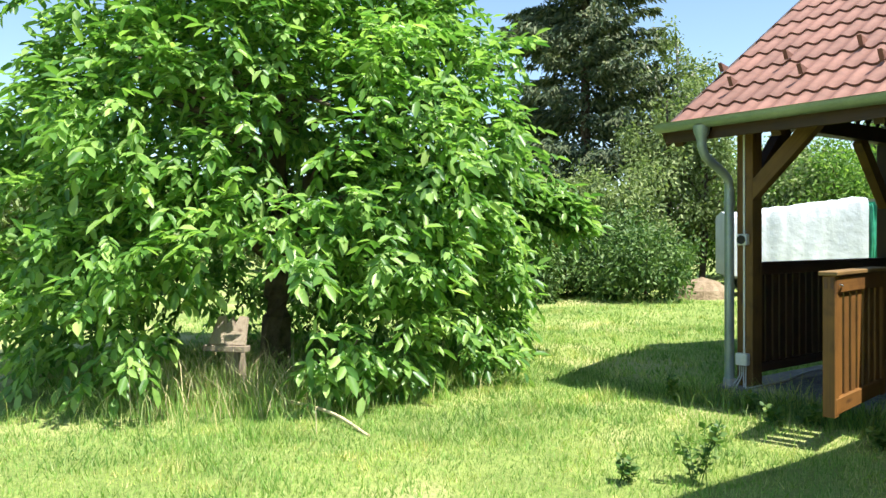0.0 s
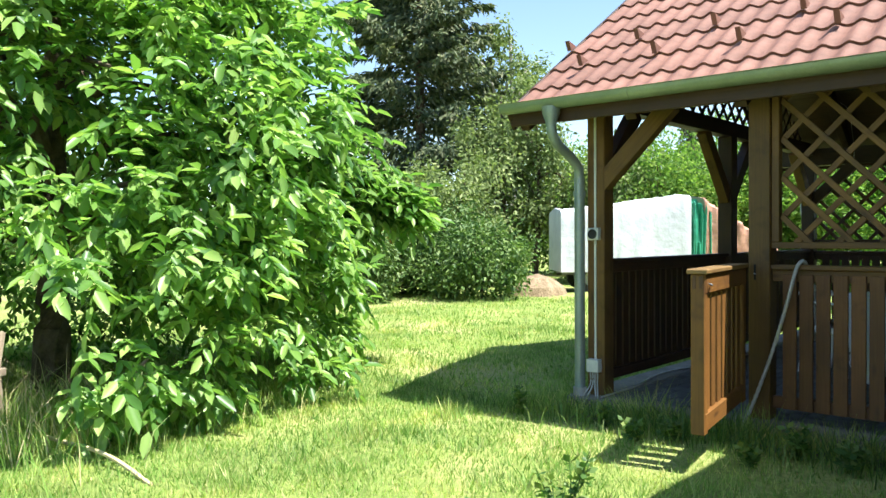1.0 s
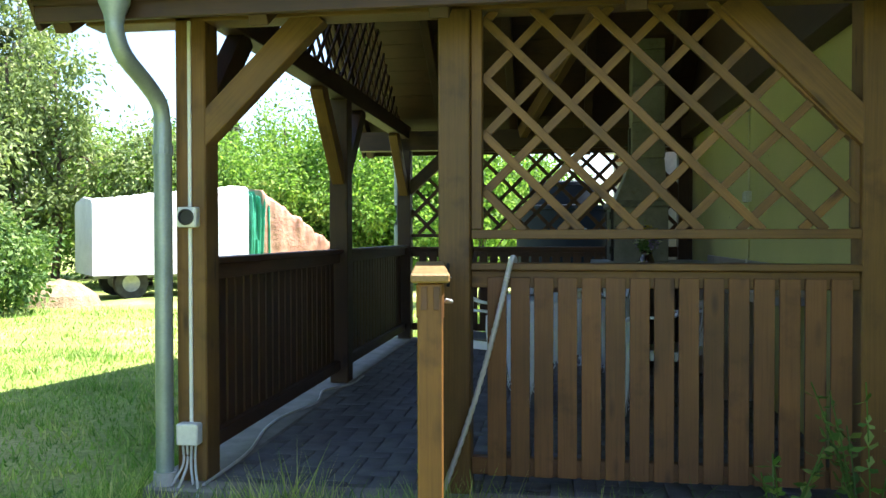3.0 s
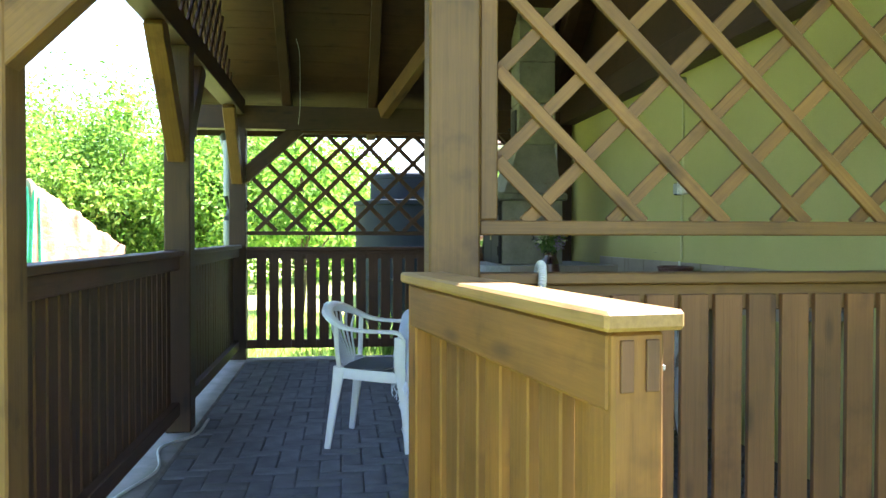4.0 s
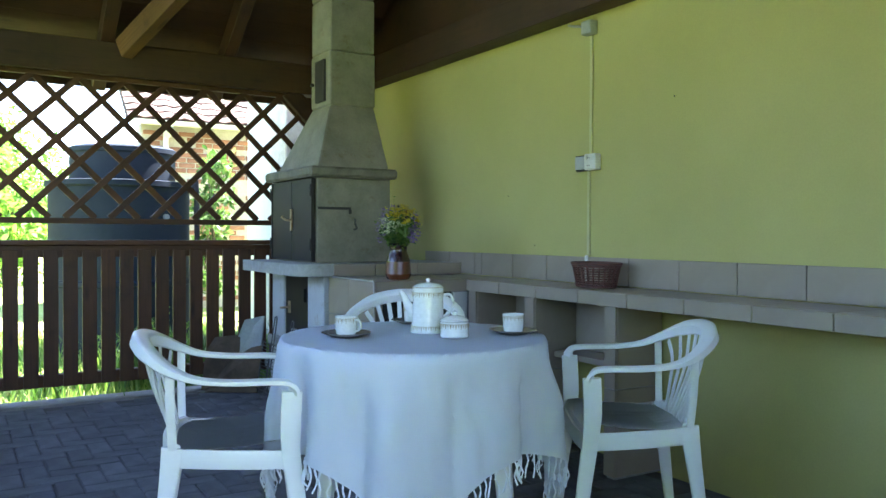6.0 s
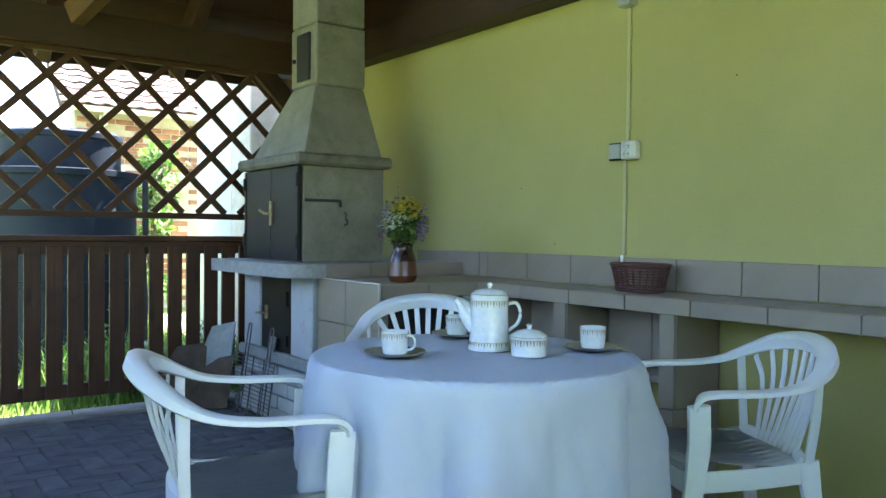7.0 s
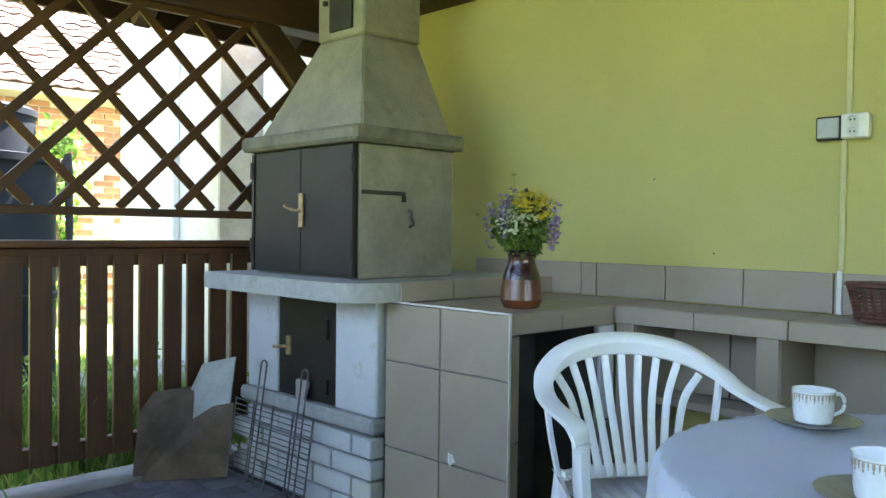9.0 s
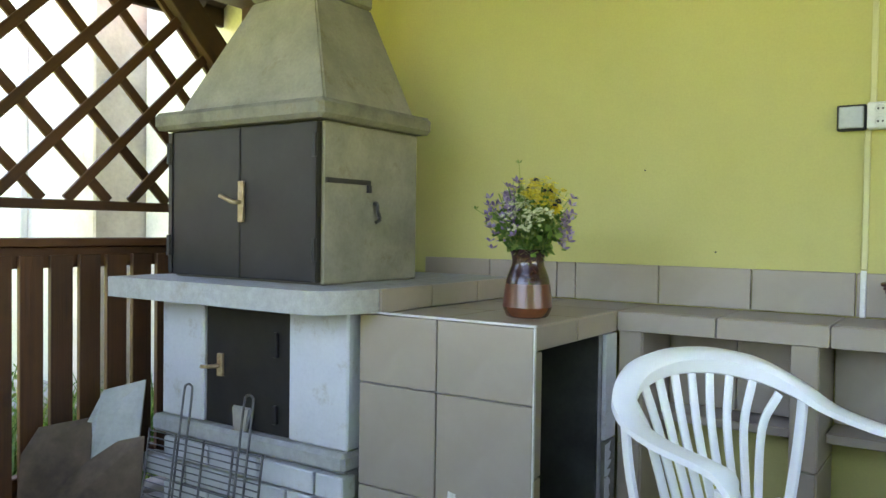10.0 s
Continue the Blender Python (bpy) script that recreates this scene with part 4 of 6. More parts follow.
# ---- electrics ----
sw = thing("wall_switch", (3.05, 2.67, 1.385), "surface-mounted grey switch and white double socket", "switch")
part("switch", box((3.035, 2.634, 1.337), (3.059, 2.712, 1.412), 0.004), M["dark"], sw, "dark switch frame")
part("rocker", box((3.027, 2.640, 1.343), (3.0345, 2.706, 1.406), 0.003), M["grey_box"], sw, "grey rocker")
so = part("socket", box((3.018, 2.552, 1.337), (3.059, 2.631, 1.414), 0.005), M["white_box"], sw, "white socket with two outlets")
for z in (1.358, 1.394):
    part("outlet", lathe([(0.0155, 0.0), (0.017, 0.004), (0.014, 0.005), (0.012, -0.001), (0.0, -0.001)], 16), M["white_box"], so, m=Matrix.Translation((3.017, 2.596, z)) @ pose(0, 0, 0, 0, -90, 0))
    for dy in (-0.006, 0.006):
        part("hole", lathe([(0.003, 0), (0.0, 0.001)], 8), M["dark"], so, m=Matrix.Translation((3.0165, 2.596 + dy, z)) @ pose(0, 0, 0, 0, -90, 0))
solo("conduit", box((3.034, 2.622, 0.79), (3.045, 2.638, 0.928), 0.002), M["white_box"], "white plastic conduit end in front of the tiles", "conduit")
solo("conduit", box((3.047, 2.622, 0.93), (3.059, 2.638, 1.336), 0.002), M["conduit_paint"], "cable conduit painted in the wall colour", "conduit")
solo("conduit", box((3.047, 2.610, 1.415), (3.059, 2.626, 1.984), 0.002), M["conduit_paint"], "cable conduit painted in the wall colour", "conduit")
jb = thing("junction_box", (3.05, 2.615, 2.0), "grey junction box under the roof beam", "junction box")
part("box", box((3.01, 2.582, 1.985), (3.059, 2.652, 2.05), 0.005), M["grey_box"], jb)
part("cable", tube([(3.03, 2.653, 2.03), (3.03, 2.715, 2.045), (3.03, 2.765, 2.06)], 0.012, 6), M["grey_box"], jb)
ps = thing("post_socket", (0.08, 0.0, 1.21), "pale socket box on the corner post", "socket")
ps.location.z -= 0.025
bx = part("box", box((0.035, -0.048, 1.165), (0.125, -0.001, 1.255), 0.006), M["white_box"], ps)
part("outlet", lathe([(0.036, 0), (0.036, 0.008), (0.03, 0.009), (0.028, 0.001), (0, 0.001)], 20), M["dark"], bx, "dark round outlet", m=Matrix.Translation((0.08, -0.048, 1.21)) @ pose(0, 0, 0, 90, 0, 0))
part("conduit", box((0.072, -0.012, 1.256), (0.088, -0.001, 2.08), 0.002), M["white_box"], ps, "white conduit up the post")
part("conduit", box((0.072, -0.012, 0.27), (0.088, -0.001, 1.164), 0.002), M["white_box"], ps)
pj = thing("post_junction_box", (0.08, 0.0, 0.22), "pale junction box with cables at the post foot", "junction box")
part("box", box((0.03, -0.06, 0.175), (0.13, -0.001, 0.27), 0.006), M["white_box"], pj)
for k, e in enumerate(((-0.0, -0.10), (0.05, -0.12), (0.10, -0.06), (0.15, -0.12))):
    part("cable", tube([(0.05 + k * 0.02, -0.03, 0.18), (0.05 + k * 0.02, -0.035, 0.08), (e[0] + 0.01, e[1], -0.02), (e[0], e[1] - 0.03, -0.09)], 0.012, 6), M["cable"], pj, "pale drooping cable")
solo("floor_cable", tube([(0.16, -0.06, 0.006), (0.15, 0.47, 0.006), (0.06, 0.95, 0.006), (0.05, 1.3, 0.006), (0.13, 1.7, 0.006), (0.06, 2.1, 0.006), (0.19, 2.35, 0.008), (0.20, 2.7, 0.008)], 0.016, 6, 10), M["cable"], "pale cable lying along the floor edge", "cable")
solo("ceiling_cable", tube([(0.60, 4.95, 2.04), (0.62, 4.85, 2.2), (0.63, 4.6, 2.55), (0.62, 4.3, 2.62)], 0.005, 5), M["cable"], "thin pale cable hanging under the roof", "cable")

for y, z in ((3.3, 1.24), (3.06, 0.97), (2.1, 1.62)):
    solo("wall_nail", lathe([(0, 0.005), (0.003, 0.003), (0.003, 0.0)], 8), M["dark"], "small dark nail in the green wall", "nail", "nails in the wall", m=Matrix.Translation((3.0595, y, z)) @ pose(0, 0, 0, 0, -90, 0))

# ---- hose over the railing ----
hose_way = smooth_path([(1.53, 0.21, 0.50), (1.525, 0.15, 0.81), (1.52, 0.105, 0.965), (1.515, 0.05, 1.006), (1.505, -0.015, 0.985), (1.49, -0.045, 0.915), (1.445, -0.06, 0.72), (1.36, -0.08, 0.41), (1.24, -0.10, 0.06), (1.19, -0.13, -0.04)], 26)
ribs = [0.024 if k % 3 else 0.0185 for k in range(len(hose_way))]
solo("garden_hose", sweep(bmesh.new(), hose_way, ribs, ribs, sides=10), M["hose"], "faded grey ribbed hose hung over the railing", "hose", smooth=True)

# ---- gate ----
gate = thing("garden_gate", (1.191, -0.125, 0.1), "golden brown wooden picket gate standing open", "gate")
H0, H1 = Vector((1.191, -0.125, 0)), Vector((1.356, -1.135, 0))
gd = (H1 - H0).normalized()
gn = Vector((-gd.y, gd.x, 0))
zt = Vector((0, 0, 1))
glen = (H1 - H0).length
gc = gn * -0.0115
for s0, s1 in ((-0.027, 0.044), (glen - 0.066, glen)):
    p = H0 + gd * ((s0 + s1) / 2) + gc
    beam("stile", p + zt * 0.12, p + zt * 0.966, s1 - s0, 0.074, "timber_gold", gate, up=gn, bevel=0.005)
for z, h in ((0.914, 0.104), (0.185, 0.10)):
    beam("rail", H0 + gc + zt * z, H0 + gd * (glen - 0.008) + gc + zt * z, 0.080, h, "timber_gold", gate, bevel=0.006)
beam("cap", H0 - gd * 0.036 + gc + zt * 0.981, H0 + gd * (glen + 0.018) + gc + zt * 0.981, 0.112, 0.026, "timber_cap", gate, "flat cap board, colour lightened for sun", bevel=0.008)
ng = 7
for i in range(ng):
    p = H0 + gd * (0.046 + (glen - 0.114) * (i + 0.5) / ng) + gc + gn * 0.008
    beam("slat", p + zt * 0.15, p + zt * 0.955, 0.083, 0.028, "timber_gold", gate, up=gn, bevel=0.004)
for s0 in (-0.018, 0.018):
    p = H1 + gd * 0.0015 + gc + gn * s0
    beam("tenon_end", p + zt * 0.890, p + zt * 0.956, 0.018, 0.006, "tenon", gate, "dark end grain of a through tenon", up=gd, bevel=0.001)
for z in (0.3, 0.85):
    part("hinge", tube([H0 - gd * 0.037 + zt * z, H0 - gd * 0.037 + zt * (z + 0.08)], 0.02, 8, 0), M["iron"], gate)
p = H1 - gd * 0.05 + gc + gn * 0.045
part("latch", tube([p + zt * 0.915, p + gn * 0.018 + zt * 0.91, p - gd * 0.05 + zt * 0.905], 0.010, 6), M["steel"], gate, "steel latch")
kp = thing("latch_keep", (1.245, -0.02, 0.94), "dark steel latch keep with a worn lever on the post", "latch")
part("plate", box((1.236, -0.025, 0.885), (1.249, -0.0192, 0.985), 0.002), M["iron"], kp)
part("lever", tube([(1.242, -0.025, 0.928), (1.242, -0.038, 0.928), (1.250, -0.042, 0.926), (1.258, -0.042, 0.925)], 0.006, 8), M["steel"], kp, "worn steel lever")

# ---- table ----
TC = (1.725, 1.98)
tb = thing("garden_table", (*TC, 0), "round white plastic table under a cloth", "table")
part("tabletop", lathe([(0, 0.657), (0.40, 0.657), (0.415, 0.667), (0.415, 0.682), (0.40, 0.689), (0, 0.689)], 40, (*TC, 0)), M["plastic"], tb, smooth=True)
for a in (45, 135, 225, 315):
    c, s = math.cos(radians(a)), math.sin(radians(a))
    part("leg", sweep(bmesh.new(), [(TC[0] + c * 0.27, TC[1] + s * 0.27, 0.657), (TC[0] + c * 0.32, TC[1] + s * 0.32, 0.0)], [0.07, 0.045], [0.07, 0.045], up=(c, s, 0), square=True), M["plastic"], tb)


def tablecloth():
    """Square woven cloth draped over the round top, corners hanging low, with folds."""
    R, half, turn = 0.425, 0.75, radians(15)
    n = 90
    bm = bmesh.new()
    grid = []
    for j in range(n + 1):
        row = []
        for i in range(n + 1):
            u, v = (i / n * 2 - 1) * half, (j / n * 2 - 1) * half
            x, y = u * math.cos(turn) - v * math.sin(turn), u * math.sin(turn) + v * math.cos(turn)
            r, a = math.hypot(x, y), math.atan2(y, x)
            if r <= R:
                p = (x, y, 0.694 + 0.0015 * noise.noise(Vector((x * 14, y * 14, 0))))
            else:
                d = r - R
                fold = abs(math.sin(a * 5.5 + 0.6)) * 1.1 - 0.55 + math.sin(a * 14 + 2.0) * 0.22 + math.sin(a * 5) * 0.25
                k = min(d / 0.35, 1.2)
                crease = noise.noise(Vector((math.cos(a) * 5, math.sin(a) * 5, d * 7))) + 0.5 * noise.noise(Vector((math.cos(a) * 13, math.sin(a) * 13, d * 16)))
                rr = R + 0.012 * min(d / 0.03, 1) + 0.022 * k + 0.04 * fold * min(d / 0.16, 1.25) + 0.012 * crease * min(d / 0.08, 1)
                p = (rr * math.cos(a), rr * math.sin(a), 0.694 - max(0, d - 0.012) * (1 - 0.02 * fold))
            row.append(bm.verts.new((TC[0] + p[0], TC[1] + p[1], p[2])))
        grid.append(row)
    for j in range(n):
        for i in range(n):
            bm.faces.new((grid[j][i], grid[j][i + 1], grid[j + 1][i + 1], grid[j + 1][i]))
    edge = [grid[0][i].co.copy() for i in range(0, n)] + [grid[j][n].co.copy() for j in range(0, n)] + [grid[n][n - i].co.copy() for i in range(0, n)] + [grid[n - j][0].co.copy() for j in range(0, n)]
    bmesh.ops.solidify(bm, geom=bm.faces[:], thickness=0.002)
    cloth = thing("tablecloth", (*TC, 0.69), "white fringed cotton tablecloth draped over the table", "tablecloth")
    part("cloth", bm, M["cloth"], cloth, smooth=True)
    fr = bmesh.new()
    rnd = random.Random(5)
    for k in range(0, len(edge), 2):
        q = edge[k]
        o = Vector((q.x - TC[0], q.y - TC[1], 0)).normalized()
        s = Vector((-o.y, o.x, 0))
        j = [rnd.uniform(-0.012, 0.012) for _ in range(4)]
        sweep(fr, smooth_path([q, q + Vector((0, 0, -0.02)) + s * j[0], q + Vector((0, 0, -0.045)) + s * j[1] + o * j[2], q + Vector((0, 0, -0.07)) + s * j[3]], 2), 0.006, 0.006, sides=4)
    part("fringe", fr, M["cloth"], cloth, "knotted fringe")


tablecloth()


# ---- chairs ----
def plastic_chair():
    c = thing("plastic_chair", (0, 0, 0), "white moulded plastic armchair with a slatted fan back", "chair", "chairs round the table")
    # seat: one dished moulded panel
    bm = bmesh.new()
    prof = [(-0.21, 0.425), (-0.1, 0.412), (0.05, 0.415), (0.17, 0.43), (0.22, 0.425), (0.235, 0.40)]
    rows = []
    for k in range(23):
        y = -0.22 + 0.02 * k
        groove = 0.004 if 4 < k < 18 and k % 2 else 0.0
        rows.append([bm.verts.new((x, y, z + 0.02 * (abs(y) / 0.215) ** 3 - (groove if 0 < i < 4 else 0))) for i, (x, z) in enumerate(prof)])
    for r0, r1 in zip(rows, rows[1:]):
        for i in range(5):
            bm.faces.new((r0[i], r0[i + 1], r1[i + 1], r1[i]))
    bmesh.ops.solidify(bm, geom=bm.faces[:], thickness=0.012)
    part("seat", bm, M["plastic"], c)
    ap = sweep(bmesh.new(), smooth_path([(-0.2, 0.2, 0.41), (0.0, 0.225, 0.40), (0.2, 0.22, 0.39), (0.235, 0.15, 0.39), (0.24, 0, 0.39), (0.235, -0.15, 0.39), (0.2, -0.22, 0.39), (0.0, -0.225, 0.40), (-0.2, -0.2, 0.41)], 5), 0.014, 0.06, square=True)
    part("apron", ap, M["plastic"], c, smooth=True)
    # rim: the arms and the top of the back in one sweep
    half = [(0.215, 0.262, 0.60), (0.20, 0.268, 0.632), (0.15, 0.272, 0.642), (0.0, 0.275, 0.645), (-0.115, 0.268, 0.658), (-0.195, 0.245, 0.688), (-0.26, 0.178, 0.724), (-0.295, 0.085, 0.744)]
    pts = half + [(-0.304, 0.0, 0.749)] + [(x, -y, z) for x, y, z in half[::-1]]
    path = smooth_path(pts, 5)
    ups, ws = [], []
    for p in path:
        back = min(max((p.z - 0.645) / 0.09, 0), 1)
        ups.append(Vector((0.35 * back, 0, 1 - 0.0 * back)) if back < 0.5 else Vector((0.35 * back, 0, 1)))
        ws.append(0.05 + 0.012 * back)
    part("rim", sweep(bmesh.new(), path, ws, [0.018 + 0.03 * min(max((p.z - 0.65) / 0.08, 0), 1) for p in path], up=ups, square=True), M["plastic"], c, "arms and back rim in one piece", smooth=True)
    for k in range(-4, 5):
        a = k / 4
        top = (-0.295 + 0.075 * abs(a) ** 2.2, 0.205 * a, 0.738 - 0.06 * abs(a) ** 2.0)
        low = (-0.185, 0.12 * a, 0.43)
        part("back_slat", sweep(bmesh.new(), smooth_path([low, ((low[0] + top[0]) / 2 - 0.02, (low[1] * 0.55 + top[1] * 0.45), 0.6), top], 5), 0.022, 0.009, up=(1, 0, 0.25), square=True), M["plastic"], c, smooth=True)
    part("back_base", sweep(bmesh.new(), smooth_path([(-0.17, 0.20, 0.425), (-0.205, 0.1, 0.43), (-0.212, 0, 0.43), (-0.205, -0.1, 0.43), (-0.17, -0.20, 0.425)], 5), 0.03, 0.05, square=True), M["plastic"], c, smooth=True)
    for s in (1, -1):
        part("leg", sweep(bmesh.new(), smooth_path([(0.205, 0.262 * s, 0.61), (0.20, 0.255 * s, 0.5), (0.205, 0.24 * s, 0.40), (0.235, 0.25 * s, 0.2), (0.255, 0.262 * s, 0.0)], 4), [0.07] * 5 + [0.07 - 0.0025 * k for k in range(12)], 0.03, up=(0, 1, 0), square=True), M["plastic"], c, "front leg running up into the arm", smooth=True)
        part("leg", sweep(bmesh.new(), smooth_path([(-0.18, 0.20 * s, 0.44), (-0.20, 0.212 * s, 0.3), (-0.245, 0.235 * s, 0.0)], 5), [0.075 - 0.004 * k for k in range(11)], 0.03, up=(0, 1, 0), square=True), M["plastic"], c, smooth=True)
        part("back_post", sweep(bmesh.new(), smooth_path([(-0.18, 0.205 * s, 0.42), (-0.185, 0.235 * s, 0.56), (-0.185, 0.25 * s, 0.69)], 4), 0.03, 0.014, up=(0, 1, 0), square=True), M["plastic"], c, smooth=True)
    return c


ch = plastic_chair()
copy_thing(ch, pose(2.045, 2.67, 0, 0, 0, -127) @ Matrix.Diagonal((0.87, 0.91, 1, 1)))
copy_thing(ch, pose(2.40, 1.68, 0, 0, 0, 148) @ Matrix.Diagonal((0.83, 0.92, 0.95, 1)))
ch.matrix_basis = pose(1.165, 2.155, 0, 0, 0, -17) @ Matrix.Diagonal((0.86, 0.94, 0.94, 1))

# ---- tableware ----
TZ = 0.698


def band(r, z, h, pieces=0, parent=None):
    """A thin gilt line with a row of fine pendant motifs under it."""
    part("gilt_band", lathe([(r + 0.0006, z + h - 0.0015), (r + 0.0006, z + h)], 36), M["gilt"], parent)
    bm = bmesh.new()
    for k in range(pieces):
        a = 2 * math.pi * k / pieces
        for w, z0, z1 in ((0.55, 0.42, 0.9), (0.3, 0.08, 0.36)) if k % 2 else ((0.34, 0.5, 0.9), (0.2, 0.3, 0.46)):
            q = Matrix.Rotation(a, 4, "Z") @ Matrix.Translation((r + 0.0006, 0, z + h * (z0 + z1) / 2))
            bmesh.ops.create_cube(bm, size=1, matrix=q @ Matrix.Diagonal((0.001, w * 6.28 * r / pieces, h * (z1 - z0), 1)))
    part("gilt_motif", bm, M["gilt"], parent, "row of gilt motifs")


def cup():
    c = thing("coffee_cup", (0, 0, 0), "white porcelain cup with a gilt border", "cup", "coffee cups")
    part("bowl", lathe([(0, 0.0), (0.03, 0.0), (0.036, 0.004), (0.039, 0.02), (0.041, 0.066), (0.0425, 0.069), (0.040, 0.067), (0.0375, 0.02), (0.033, 0.008), (0, 0.007)], 36), M["porcelain"], c, smooth=True)
    band(0.0405, 0.045, 0.018, 34, c)
    part("handle", tube([(0.040, 0, 0.056), (0.056, 0, 0.058), (0.066, 0, 0.045), (0.062, 0, 0.024), (0.039, 0, 0.014)], 0.008, 8, 5), M["porcelain"], c, smooth=True)
    return c


def saucer():
    return solo("saucer", lathe([(0, 0), (0.045, 0), (0.078, 0.012), (0.08, 0.014), (0.076, 0.014), (0.045, 0.004), (0, 0.003)], 40), M["saucer"], "glazed grey brown saucer under a cup", "saucer", "saucers", smooth=True)


cu, sa = cup(), saucer()
spots = [(1.506, 2.035, -62), (1.878, 2.262, -40), (2.022, 1.835, 20)]
for i, (x, y, a) in enumerate(spots):
    ms, mc = pose(x, y, TZ, 0, 0, 0), pose(x, y, TZ + 0.0045, 0, 0, a)
    if i == 0:
        sa.matrix_basis, cu.matrix_basis = ms, mc @ Matrix.Scale(0.87, 4)
    else:
        copy_thing(sa, ms), copy_thing(cu, mc)
pot = thing("coffee_pot", (0, 0, 0), "tall white porcelain coffee pot with gilt borders", "coffee pot")
part("body", lathe([(0, 0), (0.066, 0), (0.068, 0.006), (0.066, 0.012), (0.062, 0.05), (0.0595, 0.12), (0.06, 0.165), (0.063, 0.172), (0.058, 0.172), (0.055, 0.16), (0, 0.155)], 40), M["porcelain"], pot, smooth=True)
band(0.0605, 0.138, 0.02, 40, pot)
band(0.0655, 0.012, 0.016, 44, pot)
lid = part("lid", lathe([(0, 0.172), (0.058, 0.172), (0.060, 0.177), (0.045, 0.189), (0.02, 0.193), (0.006, 0.195), (0.006, 0.20), (0.0095, 0.206), (0.006, 0.212), (0, 0.213)], 36), M["porcelain"], pot, smooth=True)
part("gilt_band", lathe([(0.0605, 0.175), (0.0605, 0.178)], 36), M["gilt"], lid)
part("spout", sweep(bmesh.new(), smooth_path([(-0.05, 0, 0.07), (-0.075, 0, 0.10), (-0.092, 0, 0.135), (-0.108, 0, 0.16)], 5), [0.045 - 0.0019 * k for k in range(16)], [0.04 - 0.0016 * k for k in range(16)], up=(0, 1, 0), sides=10), M["porcelain"], pot, smooth=True)
part("handle", tube([(0.057, 0, 0.145), (0.085, 0, 0.148), (0.098, 0, 0.12), (0.09, 0, 0.085), (0.06, 0, 0.06)], 0.012, 8, 5), M["porcelain"], pot, smooth=True)
pot.matrix_basis = pose(1.788, 1.998, TZ, 0, 0, -36) @ Matrix.Scale(0.86, 4)
sug = thing("sugar_bowl", (0, 0, 0), "lidded white porcelain sugar bowl with gilt band", "sugar bowl")
part("bowl", lathe([(0, 0), (0.044, 0), (0.047, 0.004), (0.045, 0.012), (0.046, 0.045), (0.047, 0.05), (0, 0.05)], 36), M["porcelain"], sug, smooth=True)
band(0.0465, 0.028, 0.016, 34, sug)
part("lid", lathe([(0, 0.051), (0.046, 0.051), (0.047, 0.055), (0.03, 0.066), (0.006, 0.07), (0.006, 0.075), (0.009, 0.08), (0, 0.086)], 36), M["porcelain"], sug, smooth=True)
sug.matrix_basis = pose(1.802, 1.852, TZ)

# ---- vase with meadow flowers ----
vz = thing("flower_vase", (2.425, 3.405, 0.789), "brown glazed pottery vase", "vase")
VC = (2.425, 3.405, 0.789)
part("foot", lathe([(0, 0), (0.054, 0), (0.060, 0.004), (0.0685, 0.025), (0.0702, 0.029)], 40, VC), M["glaze_foot"], vz, "orange brown foot band", smooth=True)
part("body", lathe([(0.0702, 0.029), (0.0695, 0.035), (0.067, 0.06), (0.0625, 0.094)], 40, VC), M["glaze_red"], vz, "red brown lower glaze", smooth=True)
part("neck", lathe([(0.0625, 0.094), (0.0595, 0.11), (0.052, 0.13), (0.046, 0.145), (0.0445, 0.157), (0.047, 0.172), (0.0515, 0.187), (0.0525, 0.19), (0.047, 0.188), (0.040, 0.16), (0.039, 0.14), (0, 0.12)], 40, VC), M["glaze_dark"], vz, "dark brown upper glaze", smooth=True)
bq = thing("flower_bouquet", (2.425, 3.405, 0.93), "bunch of violet, yellow and white meadow flowers", "flowers")
rnd = random.Random(11)
stems, greens = bmesh.new(), bmesh.new()
petals = {"purple": bmesh.new(), "yellow": bmesh.new(), "cream": bmesh.new(), "dark": bmesh.new()}


def petal_ring(bm, c, n, size, tilt, cnt_=6):
    up_ = Vector(n).normalized()
    s = up_.orthogonal().normalized()
    t = up_.cross(s)
    for k in range(cnt_):
        a = 2 * math.pi * k / cnt_ + rnd.uniform(0, 0.3)
        o = s * math.cos(a) + t * math.sin(a)
        w = up_.cross(o) * size * 0.32
        v = [c, c + o * size * 0.6 + w + up_ * tilt * size * 0.5, c + o * size + up_ * tilt * size, c + o * size * 0.6 - w + up_ * tilt * size * 0.5]
        bm.faces.new([bm.verts.new(q) for q in v])


